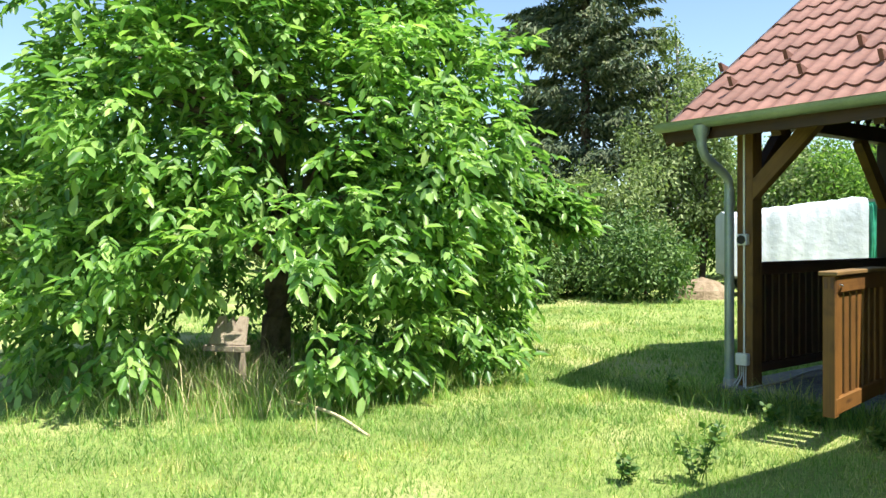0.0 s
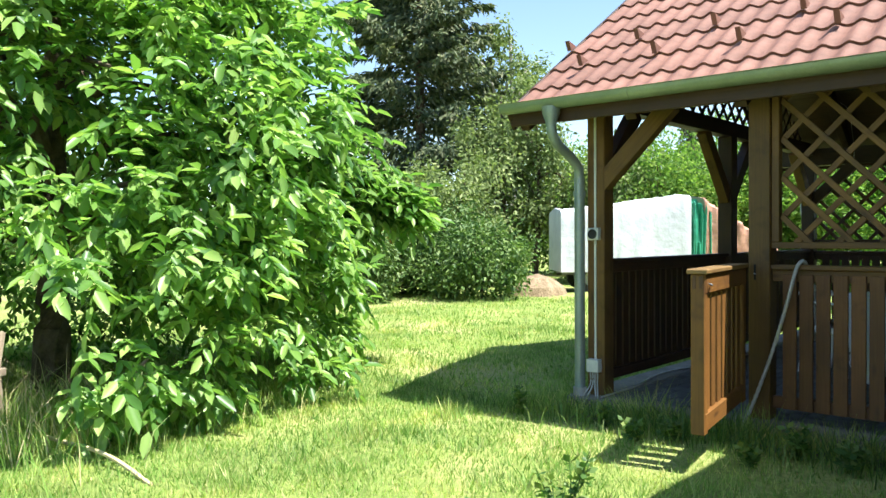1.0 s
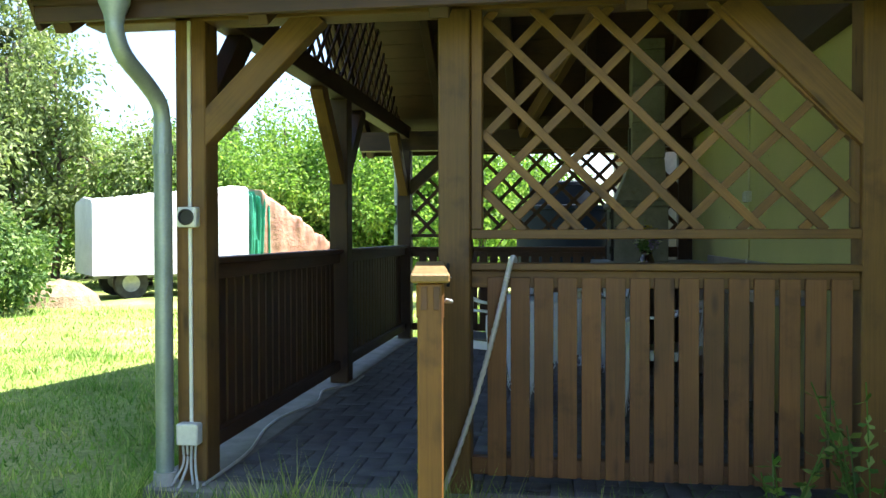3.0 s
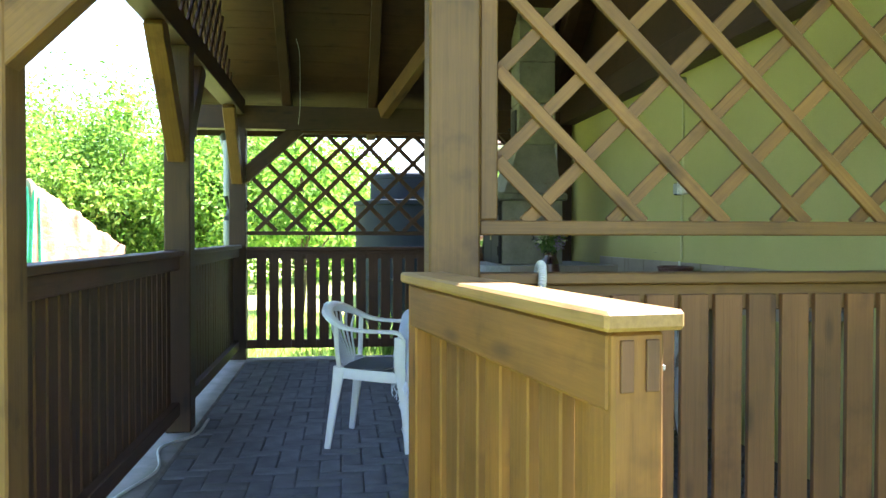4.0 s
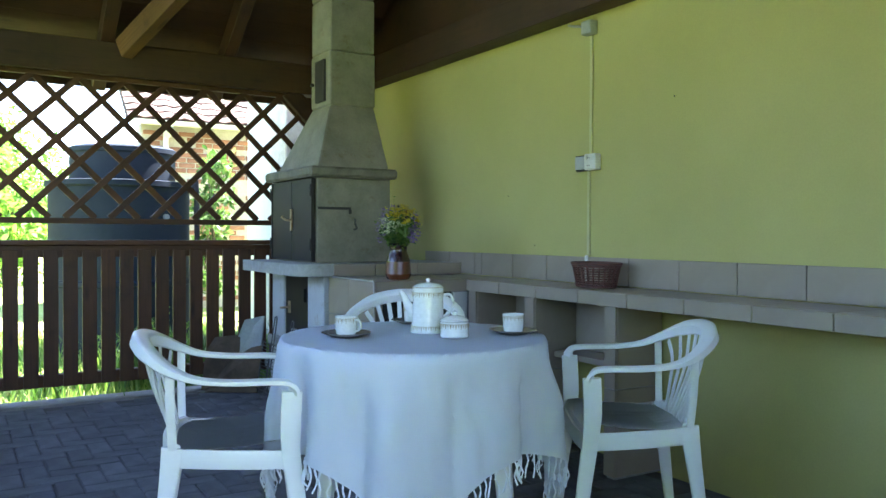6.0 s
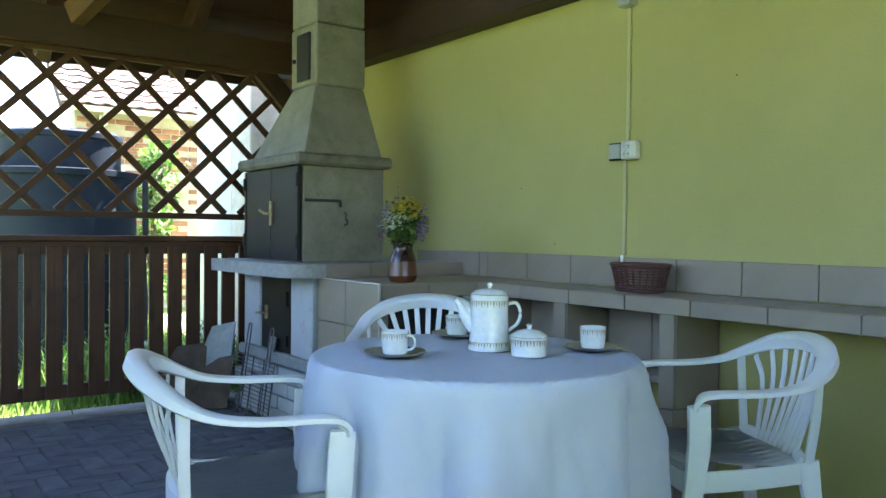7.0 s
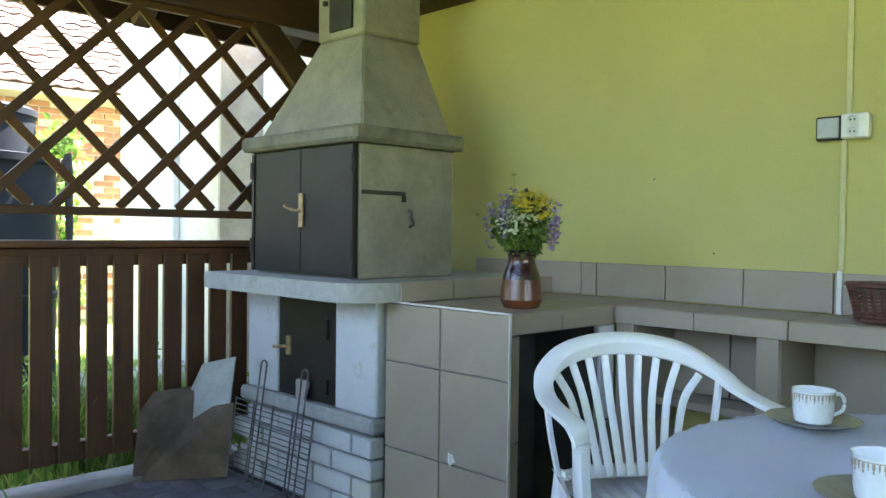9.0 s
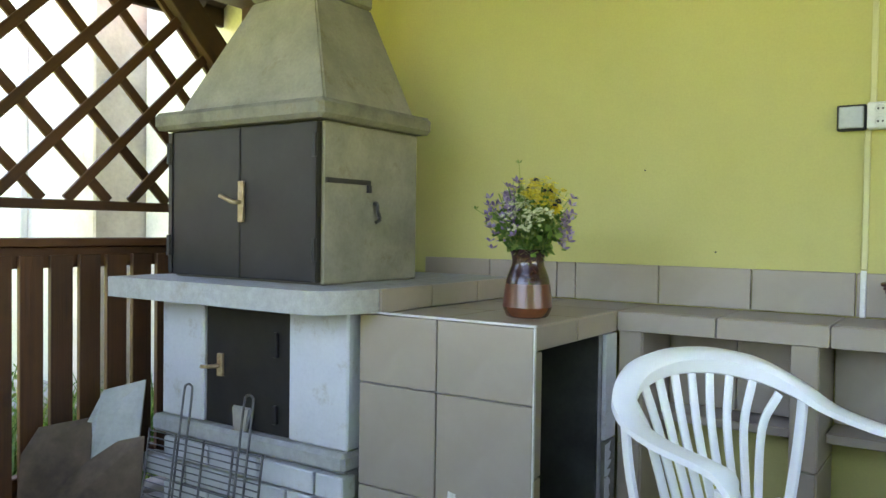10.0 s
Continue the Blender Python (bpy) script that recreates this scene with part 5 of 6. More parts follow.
ACROSS = Vector((0.48, -0.88, 0))
for i in range(150):
    a, lean_ = rnd.uniform(0, 2 * math.pi), rnd.uniform(0, 1) ** 0.6
    h = rnd.uniform(0.07, 0.225) * (1 - 0.32 * lean_)
    r = lean_ * 0.115
    side = (math.cos(a) * ACROSS.x + math.sin(a) * ACROSS.y) * lean_
    base = Vector((2.425 + 0.028 * math.cos(a), 3.405 + 0.028 * math.sin(a), 0.95))
    tip = Vector((2.425 + r * math.cos(a), 3.405 + r * math.sin(a), 0.985 + h))
    if i < 100:
        sweep(stems, smooth_path([base, base.lerp(tip, 0.5) + Vector((0, 0, 0.02)), tip], 3), 0.003, 0.003, sides=4)
    n = (tip - base).normalized() + Vector((rnd.uniform(-0.5, 0.5), rnd.uniform(-0.5, 0.5), rnd.uniform(-0.2, 0.5)))
    kind = rnd.random()
    if side < -0.3 and kind < 0.5 or side > 0.75 and kind < 0.6:
        # bellflower spike
        for q in range(4):
            petal_ring(petals["purple"], tip + Vector((rnd.uniform(-0.012, 0.012), rnd.uniform(-0.012, 0.012), -0.02 * q)), n + Vector((rnd.uniform(-0.6, 0.6), rnd.uniform(-0.6, 0.6), 0)), 0.017, 0.7, 5)
    elif side > -0.1 and h > 0.1 and kind < 0.72:
        if kind < 0.5:
            for q in range(9):
                petal_ring(petals["yellow"], tip + Vector((rnd.gauss(0, 0.012), rnd.gauss(0, 0.012), rnd.gauss(0, 0.007))), n, 0.009, 0.3, 5)
        else:
            petal_ring(petals["yellow"], tip - n.normalized() * 0.004, n, 0.024, -0.3, 9)
            for q in range(3):
                petal_ring(petals["dark"], tip + n.normalized() * 0.004 * q, n, 0.011 - 0.002 * q, 0.5, 7)
    elif abs(side) < 0.55 and h < 0.15 and kind < 0.8:
        for q in range(22):
            petal_ring(petals["cream"], tip + Vector((rnd.gauss(0, 0.017), rnd.gauss(0, 0.017), rnd.gauss(0, 0.005))), n, 0.006, 0.2, 5)
    for q in range(4):
        lp = base.lerp(tip, rnd.uniform(0.15, 0.85))
        petal_ring(greens, lp, Vector((rnd.uniform(-1, 1), rnd.uniform(-1, 1), rnd.uniform(0, 1))), rnd.uniform(0.014, 0.032), 0.3, 2)
# thin seed stalks standing out of the bunch
for dx, dz, sag in ((-0.15, 0.105, 0.02), (-0.115, 0.06, -0.01), (0.125, 0.08, 0.03), (0.10, -0.01, 0.05), (-0.03, 0.235, 0.0)):
    e = Vector((2.425, 3.405, 0.985 + dz)) + ACROSS * dx
    b0 = Vector((2.425, 3.405, 0.965)) + ACROSS * dx * 0.2
    sweep(stems, smooth_path([b0, b0.lerp(e, 0.55) + Vector((0, 0, sag)), e], 4), 0.0022, 0.0022, sides=4)
    petal_ring(greens, e, (0.3, 0.2, 1), 0.010, 0.8, 5)
part("stem", stems, M["weed"], bq)
tagged(part("leaf", greens, M["weed"], bq), kind="stuff")
for k_, mm in (("purple", "purple"), ("yellow", "yellow"), ("cream", "cream"), ("dark", "dark")):
    tagged(part({"dark": "flower_centre"}.get(k_, k_ + "_blossom"), petals[k_], M[mm], bq), kind="stuff")

# ---- wicker basket ----
bk = thing("wicker_basket", (2.92, 2.46, 0.789), "dark red brown wicker basket on the tiled shelf", "basket")
BC = Vector((2.928, 2.437, 0.789))


def oval(a, r0, z):
    return BC + Vector((math.cos(a) * r0 * 0.62, math.sin(a) * r0 * 0.89, z))


for i in range(9):
    z = 0.008 + i * 0.011
    r = 0.115 + 0.035 * (z / 0.13)
    pts = [oval(2 * math.pi * k / 48, r + (0.003 if (k + i) % 2 else -0.003), z) for k in range(49)]
    part("weave", sweep(bmesh.new(), pts, 0.0095 if i < 2 or i > 7 else 0.0055, 0.0095 if i < 2 or i > 7 else 0.0055, sides=5), M["wicker"], bk)
for k in range(24):
    a = 2 * math.pi * k / 24
    part("rib", tube([oval(a, 0.113, 0.0), oval(a, 0.144, 0.108)], 0.007, 5, 0), M["wicker"], bk)
part("rim", sweep(bmesh.new(), [oval(2 * math.pi * k / 48, 0.147, 0.108) for k in range(49)], 0.016, 0.014, sides=6), M["wicker"], bk)
part("bottom", prism([(BC.x + math.cos(a) * 0.07, BC.y + math.sin(a) * 0.1) for a in np.linspace(0, 2 * math.pi, 33)[:-1]], "z", BC.z, BC.z + 0.006), M["wicker"], bk)

# ---- plants ----
def unit(a):
    return a / np.maximum(np.linalg.norm(a, axis=1, keepdims=True), 1e-9)


def leaf_arrays(base, axis, normal, length, width, fold=0.25, droop=0.15):
    """Pointed leaves of six corners folded along the midrib; all arrays of one length."""
    axis = unit(axis)
    side = unit(np.cross(axis, normal))
    nrm = np.cross(side, axis)
    L, W = length[:, None], width[:, None]

    def at(f, s, d):
        return base + axis * L * f + side * W * 0.5 * s + nrm * (W * fold * abs(s) - L * d)
    v = np.stack([at(0, 0, 0), at(0.3, -0.85, 0.02), at(0.68, -0.8, droop * 0.5), at(1, 0, droop), at(0.68, 0.8, droop * 0.5), at(0.3, 0.85, 0.02)], axis=1).reshape(-1, 3)
    i = np.arange(len(base))[:, None] * 6
    f = np.concatenate([i + np.array([[0, 1, 2, 3]]), i + np.array([[0, 3, 4, 5]])])
    return v, f


def crown_part(name, parent, args, mat, label=""):
    v, f = leaf_arrays(*args)
    m = Matrix()
    w = WORLD[parent.name]
    v = v - np.array(w.translation)
    return tagged(part(name, fast_mesh(name, v, f, M[mat]), None, parent, label, w), kind="stuff")


def limb(bm, pts, r0, r1, sides=7):
    p = smooth_path(pts, 4)
    n = len(p)
    w = [2 * (r0 + (r1 - r0) * i / (n - 1)) for i in range(n)]
    sweep(bm, p, w, w, sides=sides)


def walnut_tree(loc, centre, radii, tips, seed):
    """Wide low crown of drooping compound leaves."""
    rg = np.random.default_rng(seed)
    tree = thing("walnut_tree", loc, "big bushy walnut tree with fresh green compound leaves", "tree")
    c, rad = np.array(centre), np.array(radii)
    dirs = unit(rg.normal(size=(tips, 3)))
    lump = np.array([1 + 0.24 * noise.noise(Vector(d * 2.2)) + 0.14 * noise.noise(Vector(d * 5.5)) for d in dirs])
    r = (0.45 + 0.55 * rg.random(tips) ** 0.42) * lump
    r += (rg.random(tips) < 0.06) * rg.random(tips) * 0.13
    pts = c + dirs * rad * r[:, None]
    low = 0.22 + 0.3 * np.array([noise.noise(Vector((p[0] * 0.9, p[1] * 0.9, 3))) for p in pts])
    flat = np.hypot(pts[:, 0] - c[0], pts[:, 1] - c[1]) / rad[0]
    keep = (pts[:, 2] > low + 0.12 - 0.3 * (flat > 0.6)) & ~((flat < 0.75) & (pts[:, 2] < 0.55))
    wide = np.where(pts[:, 2] < 1.3, 1.1, 1.0)
    pts[:, :2] = c[:2] + (pts[:, :2] - c[:2]) * wide[:, None]
    post, ahead = np.array([-2.75, -3.12, 0.45]), np.array([1.5, -0.58, 0.18])
    along = np.clip((pts - post) @ ahead / (ahead @ ahead), 0, 1)
    keep &= np.linalg.norm(pts - post - along[:, None] * ahead, axis=1) > 0.56
    light = np.array([1.76, 0.33, 3.58])
    along = np.clip((pts - post) @ light / (light @ light), 0, 1)
    keep &= np.linalg.norm(pts - post - along[:, None] * light, axis=1) > 0.32
    pts, dirs = pts[keep], dirs[keep]
    # one long limb reaches out past the crown
    f = rg.random(170) ** 0.7
    reach = np.array([1.45, 2.75, 0.0])
    arm = c + reach * f[:, None] + np.array([0, 0, 0.55]) * (1 - f[:, None]) + rg.normal(size=(170, 3)) * np.array([0.25, 0.2, 0.3]) * (1.25 - f[:, None])
    pts = np.concatenate([pts, arm])
    dirs = np.concatenate([dirs, np.repeat(unit(reach[None]), 170, axis=0)])
    # compound leaves at each tip
    k = 4
    P = np.repeat(pts, k, axis=0) + rg.normal(size=(len(pts) * k, 3)) * 0.05
    D = unit(np.repeat(dirs, k, axis=0) * 0.9 + rg.normal(size=P.shape) * 0.75 + np.array([0, 0, -0.15]))
    bases, axes, norms, lens, wids = [], [], [], [], []
    scale = rg.uniform(0.75, 1.15, len(P))
    for j, (f, s) in enumerate(((1.0, 0), (0.8, 1), (0.8, -1), (0.52, 1), (0.52, -1), (0.26, 1), (0.26, -1))):
        side = unit(np.cross(D, np.array([0, 0, 1.0]) + rg.normal(size=D.shape) * 0.15))
        b = P + D * (0.24 * scale * f)[:, None] + np.array([0, 0, -1]) * (0.07 * scale * f * f)[:, None]
        a = D * (1.0 if s == 0 else 0.55) + side * s * 0.75 + np.array([0, 0, -0.35]) + rg.normal(size=D.shape) * 0.15
        bases.append(b), axes.append(a)
        norms.append(np.array([0, 0, 1.0]) + D * 0.3 + rg.normal(size=D.shape) * 0.3)
        L = (0.155 if s == 0 else 0.13 if j < 5 else 0.095) * scale
        lens.append(L), wids.append(L * 0.46)
    crown_part("crown", tree, (np.concatenate(bases), np.concatenate(axes), np.concatenate(norms), np.concatenate(lens), np.concatenate(wids)), "walnut")
    bm = bmesh.new()
    o = Vector(loc)
    limb(bm, [o + Vector((0, 0, -0.1)), o + Vector((0.05, 0, 0.7)), o + Vector((0, 0.05, 1.6)), o + Vector((0.1, 0, 3.2))], 0.17, 0.06)
    part("trunk", bm, M["bark"], tree, smooth=True, m=Matrix())
    rr = random.Random(seed)
    for q in range(16):
        a = q * 2.4
        z = rr.uniform(0.5, 2.6)
        e = Vector((math.cos(a) * radii[0] * rr.uniform(0.6, 0.8), math.sin(a) * radii[1] * rr.uniform(0.6, 0.8), rr.uniform(-0.2, 1.2)))
        bm = bmesh.new()
        s = o + Vector((0, 0, z))
        limb(bm, [s, s + e * 0.4 + Vector((0, 0, 0.25)), s + e], 0.06, 0.012, 6)
        part("limb", bm, M["bark"], tree, smooth=True, m=Matrix())
    return tree


walnut_tree((-3.7, -2.3, -0.05), (-3.7, -2.3, 1.45), (2.3, 2.35, 3.1), 3000, 3)


def broad_tree(name, loc, height, crown, leaves, leaf, mat, seed, label, category="tree", base=0.25, bark="bark", droop=0.0, clumps=46, group=""):
    """Tapered trunk, limbs, and a crown of clumped single leaves."""
    rg = np.random.default_rng(seed)
    tree = thing(name, loc, label, category, group)
    o = np.array(loc)
    zc, rz = height * (base + 1) / 2, height * (1 - base) / 2
    d = unit(rg.normal(size=(clumps, 3)))
    r = rg.random(clumps) ** 0.4
    cc = o + np.array([0, 0, zc]) + d * np.array([crown, crown, rz]) * (r * rg.uniform(0.7, 1.12, clumps))[:, None]
    size = rg.uniform(0.16, 0.34, clumps) * crown
    idx = rg.integers(0, clumps, leaves)
    off = rg.normal(size=(leaves, 3)) * 0.55
    p = cc[idx] + off * size[idx][:, None]
    p[:, 2] = np.maximum(p[:, 2], o[2] + 0.08)
    if droop:
        p[:, 2] -= rg.random(leaves) * droop
    ax = unit(off + rg.normal(size=(leaves, 3)) * 0.7 + np.array([0, 0, -0.35 - droop]))
    nm = rg.normal(size=(leaves, 3)) + np.array([0, 0, 0.9])
    L = rg.uniform(0.7, 1.3, leaves) * leaf
    crown_part("crown", tree, (p, ax, nm, L, L * 0.55), mat)
    v = Vector(loc)
    bm = bmesh.new()
    tr = max(0.03, height * 0.017)
    limb(bm, [v + Vector((0, 0, -0.1)), v + Vector((0.03 * height, 0, height * 0.35)), v + Vector((0, 0.02 * height, height * 0.85))], tr, tr * 0.3)
    part("trunk", bm, M[bark], tree, smooth=True)
    for q in range(7):
        t = Vector(cc[q])
        s = v + Vector((0, 0, height * (0.2 + 0.07 * q)))
        bm = bmesh.new()
        limb(bm, [s, s.lerp(t, 0.5) + Vector((0, 0, 0.06 * height)), t], tr * 0.45, tr * 0.12, 5)
        part("limb", bm, M[bark], tree, smooth=True)
    return tree


def spruce(loc, height, radius, n, seed, label):
    rg = np.random.default_rng(seed)
    tree = thing("spruce_tree", loc, label, "tree")
    o = np.array(loc)
    nb = 340
    zf = np.sort(rg.random(nb)) ** 0.9 * 0.93 + 0.05
    ang = rg.random(nb) * 2 * math.pi
    length = radius * (1 - zf) ** 0.75 * rg.uniform(0.72, 1.1, nb) + 0.15
    idx = rg.integers(0, nb, n)
    t = rg.random(n) ** 0.6
    out = np.stack([np.cos(ang[idx]), np.sin(ang[idx]), np.zeros(n)], axis=1)
    side = np.stack([-np.sin(ang[idx]), np.cos(ang[idx]), np.zeros(n)], axis=1)
    l = length[idx]
    p = o + np.array([0, 0, 1]) * (zf[idx] * height)[:, None] + out * (l * t)[:, None]
    p[:, 2] += l * (-0.30 * t + 0.22 * t * t)
    p += side * (rg.normal(size=n) * 0.16 * l * (1.1 - t))[:, None]
    p[:, 2] -= rg.random(n) * 0.28 * (1 - 0.4 * t)
    ax = out * 0.5 + side * rg.normal(size=(n, 1)) * 0.5 + np.array([0, 0, -0.75]) * rg.random((n, 1)) + rg.normal(size=(n, 3)) * 0.2
    L = rg.uniform(0.16, 0.34, n)
    crown_part("crown", tree, (p, ax, rg.normal(size=(n, 3)) + np.array([0, 0, 0.8]), L, L * 0.3, 0.1, 0.25), "needles")
    bm = bmesh.new()
    v = Vector(loc)
    limb(bm, [v, v + Vector((0, 0, height * 0.5)), v + Vector((0, 0, height * 0.98))], 0.22, 0.03)
    part("trunk", bm, M["bark"], tree, smooth=True)
    for q in range(0, nb, 6):
        bm = bmesh.new()
        s = v + Vector((0, 0, zf[q] * height))
        e = Vector((math.cos(ang[q]) * length[q] * 0.9, math.sin(ang[q]) * length[q] * 0.9, -0.1 * length[q]))
        limb(bm, [s, s + e * 0.5 + Vector((0, 0, -0.06 * length[q])), s + e], 0.035, 0.01, 4)
        part("limb", bm, M["bark"], tree)


spruce((-15.2, 14.8, -0.2), 17.5, 4.7, 80000, 8, "tall dark spruce with drooping branches")
spruce((-13.7, 32.8, -0.2), 7.4, 1.5, 4000, 9, "small distant spruce above the hedge")
broad_tree("birch_tree", (-12.4, 15.9, -0.2), 9.3, 1.5, 7000, 0.14, "birchleaf", 21, "slender weeping birch beside the spruce", base=0.2, bark="birch_bark", droop=0.5)
for i, (x, y, h, r) in enumerate(((-12.2, 10.0, 3.3, 2.0), (-11.1, 13.7, 6.4, 1.4), (-10.2, 14.2, 6.2, 1.8), (-10.4, 11.2, 3.6, 1.7), (-8.0, 14.6, 4.2, 1.8), (-13.6, 8.2, 3.6, 2.0))):
    broad_tree("willow_shrub", (x, y, -0.15), h, r, 7000, 0.13, "birchleaf", 30 + i, "hazy grey green willow at the garden edge", group="willows", base=0.05, droop=0.3)
broad_tree("hazel_bush", (-9.4, 6.7, -0.15), 2.5, 0.8, 2200, 0.11, "rustleaf", 40, "small bush with yellowing leaves", "bush", base=0.1)
for i, (x, y, h, r) in enumerate(((-6.9, 7.5, 1.75, 1.1), (-8.1, 7.7, 1.9, 1.2), (-9.2, 7.6, 1.7, 1.2), (-8.6, 5.6, 1.6, 1.1), (-9.2, 4.0, 1.6, 1.1), (-9.6, 2.2, 1.6, 1.2), (-10.8, 7.0, 1.9, 1.3))):
    broad_tree("apple_bush", (x, y, -0.15), h, r, 6000, 0.095, "appleleaf", 50 + i, "dense shrub with small grey green leaves", "bush", base=-0.05, clumps=60, group="shrubs along the lawn")
for i, (x, y, h, r) in enumerate(((-11.5, 17.5, 4.6, 2.4), (-8.6, 18.6, 4.9, 2.5), (-5.9, 18.2, 5.0, 2.5), (-3.4, 18.8, 4.9, 2.4), (-1.0, 18.0, 4.4, 2.3), (0.9, 19.4, 3.6, 2.0), (-6.6, 14.8, 3.9, 1.9), (-3.6, 15.2, 3.8, 1.8), (-1.2, 14.4, 3.4, 1.7))):
    broad_tree("hedge_tree", (x, y, -0.15), h, r, 15000, 0.11, "broadleaf", 70 + i, "sunlit light green broadleaf tree", group="trees behind the lawn", base=0.02, clumps=70)
broad_tree("fruit_tree", (0.35, 10.3, -0.1), 2.7, 1.15, 2600, 0.11, "broadleaf", 90, "young fruit tree with open branches", base=0.2, clumps=30)
broad_tree("climbing_shrub", (3.45, 10.9, -0.1), 2.3, 0.42, 1300, 0.1, "appleleaf", 91, "leafy shrub growing against the barn", "bush", base=0.0, clumps=26)
for i, (x, y, h) in enumerate(((-32, -3.5, 5.6), (-30, 0.6, 5.0), (-35, -7.5, 6.2), (-33, 4.5, 5.6), (-29, 8.0, 5.0))):
    broad_tree("field_tree", (x, y, -0.4), h, 2.8, 3500, 0.3, "birchleaf", 100 + i, "hazy tree far across the field", group="far trees", base=0.05)


def far_woods():
    """A low belt of distant woodland closing the horizon."""
    rg = np.random.default_rng(17)
    n = 26000
    a = rg.uniform(radians(-60), radians(215), n)
    r = rg.uniform(62, 74, n)
    h = np.array([3.4 + 1.6 * noise.noise(Vector((math.cos(q) * 9, math.sin(q) * 9, 0))) for q in a])
    p = np.stack([np.cos(a) * r, np.sin(a) * r, rg.random(n) ** 0.7 * h - 0.4], axis=1)
    L = rg.uniform(0.6, 1.2, n)
    v, f = leaf_arrays(p, rg.normal(size=(n, 3)), rg.normal(size=(n, 3)), L, L * 0.8)
    tagged(new("far_woods", fast_mesh("far_woods", v, f, M["birchleaf"])), "distant belt of hazy woodland", "woods", kind="stuff")


far_woods()


def grass():
    rg = np.random.default_rng(4)
    xs, ys, hs, ws = [], [], [], []
    for n, x0, x1, y0, y1, h, w in ((76000, -3.2, 2.9, -5.3, 0.0, 0.036, 0.008), (44000, -6.5, 0.2, -4.5, 4.5, 0.036, 0.012), (30000, -9.5, 1.0, -2.0, 9.0, 0.045, 0.018), (9000, -0.3, 3.0, 5.2, 9.5, 0.08, 0.014), (2600, -0.5, 3.0, -0.42, -0.12, 0.12, 0.008), (900, -0.35, -0.12, -0.3, 5.3, 0.1, 0.008)):
        xs.append(rg.uniform(x0, x1, n)), ys.append(rg.uniform(y0, y1, n))
        hs.append(rg.uniform(0.5, 1.5, n) * h), ws.append(rg.uniform(0.6, 1.3, n) * w)
    x, y, h, w = (np.concatenate(q) for q in (xs, ys, hs, ws))
    ok = ~((x > -0.14) & (x < 3.06) & (y > -0.13) & (y < 5.16)) & ~((x > 3.0) & (y > -3.0))
    x, y, h, w = x[ok], y[ok], h[ok], w[ok]
    # tufts grow taller in patches
    tuft = np.array([noise.noise(Vector((a * 2.3, b * 2.3, 9))) for a, b in zip(x, y)])
    h = h * (1 + 1.8 * np.maximum(tuft, 0)) * (1 - 0.4 * np.maximum(-tuft, 0))
    z = np.array([ground_z(a, b) for a, b in zip(x, y)]) - 0.005
    n = len(x)
    ang = rg.random(n) * 2 * math.pi
    lean_ = rg.uniform(0.1, 0.9, n) * h
    la = rg.random(n) * 2 * math.pi
    v = np.stack([np.stack([x - np.cos(ang) * w / 2, y - np.sin(ang) * w / 2, z], 1), np.stack([x + np.cos(ang) * w / 2, y + np.sin(ang) * w / 2, z], 1), np.stack([x + np.cos(la) * lean_, y + np.sin(la) * lean_, z + h], 1)], axis=1).reshape(-1, 3)
    f = np.arange(n * 3).reshape(-1, 3)
    tagged(new("lawn_grass", fast_mesh("lawn_grass", v, f, M["blade"])), "short mown grass blades in sun and shade", "grass", kind="stuff")


grass()


def tall_grass(name, label, centre, spread, n, h, mat, seed, w=0.007):
    rg = np.random.default_rng(seed)
    x, y = centre[0] + rg.normal(size=n) * spread[0], centre[1] + rg.normal(size=n) * spread[1]
    hh = rg.uniform(0.4, 1.2, n) * h
    a = rg.random(n) * 2 * math.pi
    la, ln = rg.random(n) * 2 * math.pi, rg.uniform(0.2, 0.9, n) * hh
    z = np.array([ground_z(p, q) for p, q in zip(x, y)]) - 0.01
    ca, sa_ = np.cos(a) * w / 2, np.sin(a) * w / 2
    mx, my, mz = x + np.cos(la) * ln * 0.3, y + np.sin(la) * ln * 0.3, z + hh * 0.62
    cols = ((x - ca, y - sa_, z), (x + ca, y + sa_, z), (mx + ca * 0.7, my + sa_ * 0.7, mz), (mx - ca * 0.7, my - sa_ * 0.7, mz), (x + np.cos(la) * ln, y + np.sin(la) * ln, z + hh))
    v = np.stack([np.stack(q, 1) for q in cols], axis=1).reshape(-1, 3)
    i5 = np.arange(n)[:, None] * 5
    f = np.concatenate([i5 + np.array([[0, 1, 2]]), i5 + np.array([[0, 2, 3]]), i5 + np.array([[3, 2, 4]])])
    tagged(new(name, fast_mesh(name, v, f, M[mat])), label, "grass", kind="stuff")


tall_grass("tall_grass", "unmown tufts of long grass under the walnut tree", (-2.5, -3.2), (0.6, 0.55), 2200, 0.3, "blade", 5)
tall_grass("dry_grass", "dry straw-coloured stalks among the long grass", (-2.4, -3.3), (0.5, 0.4), 260, 0.5, "straw", 6, 0.006)
tall_grass("tall_grass", "long grass at the edge of the tree shade", (-2.6, -1.3), (0.6, 0.8), 1300, 0.22, "blade", 7)
tall_grass("tall_grass", "rough grass along the pavilion edge", (0.9, -0.4), (0.9, 0.14), 1500, 0.17, "weed", 12)
# dense dark growth added to stand in for shade behind the railing
tall_grass("shade_grass", "dark long grass added for shade behind the back railing", (2.15, 5.7), (0.5, 0.22), 1700, 0.4, "weed", 14, 0.016)
tall_grass("tall_grass", "rough grass along the pavilion edge", (2.5, -0.40), (0.35, 0.12), 500, 0.26, "weed", 13)


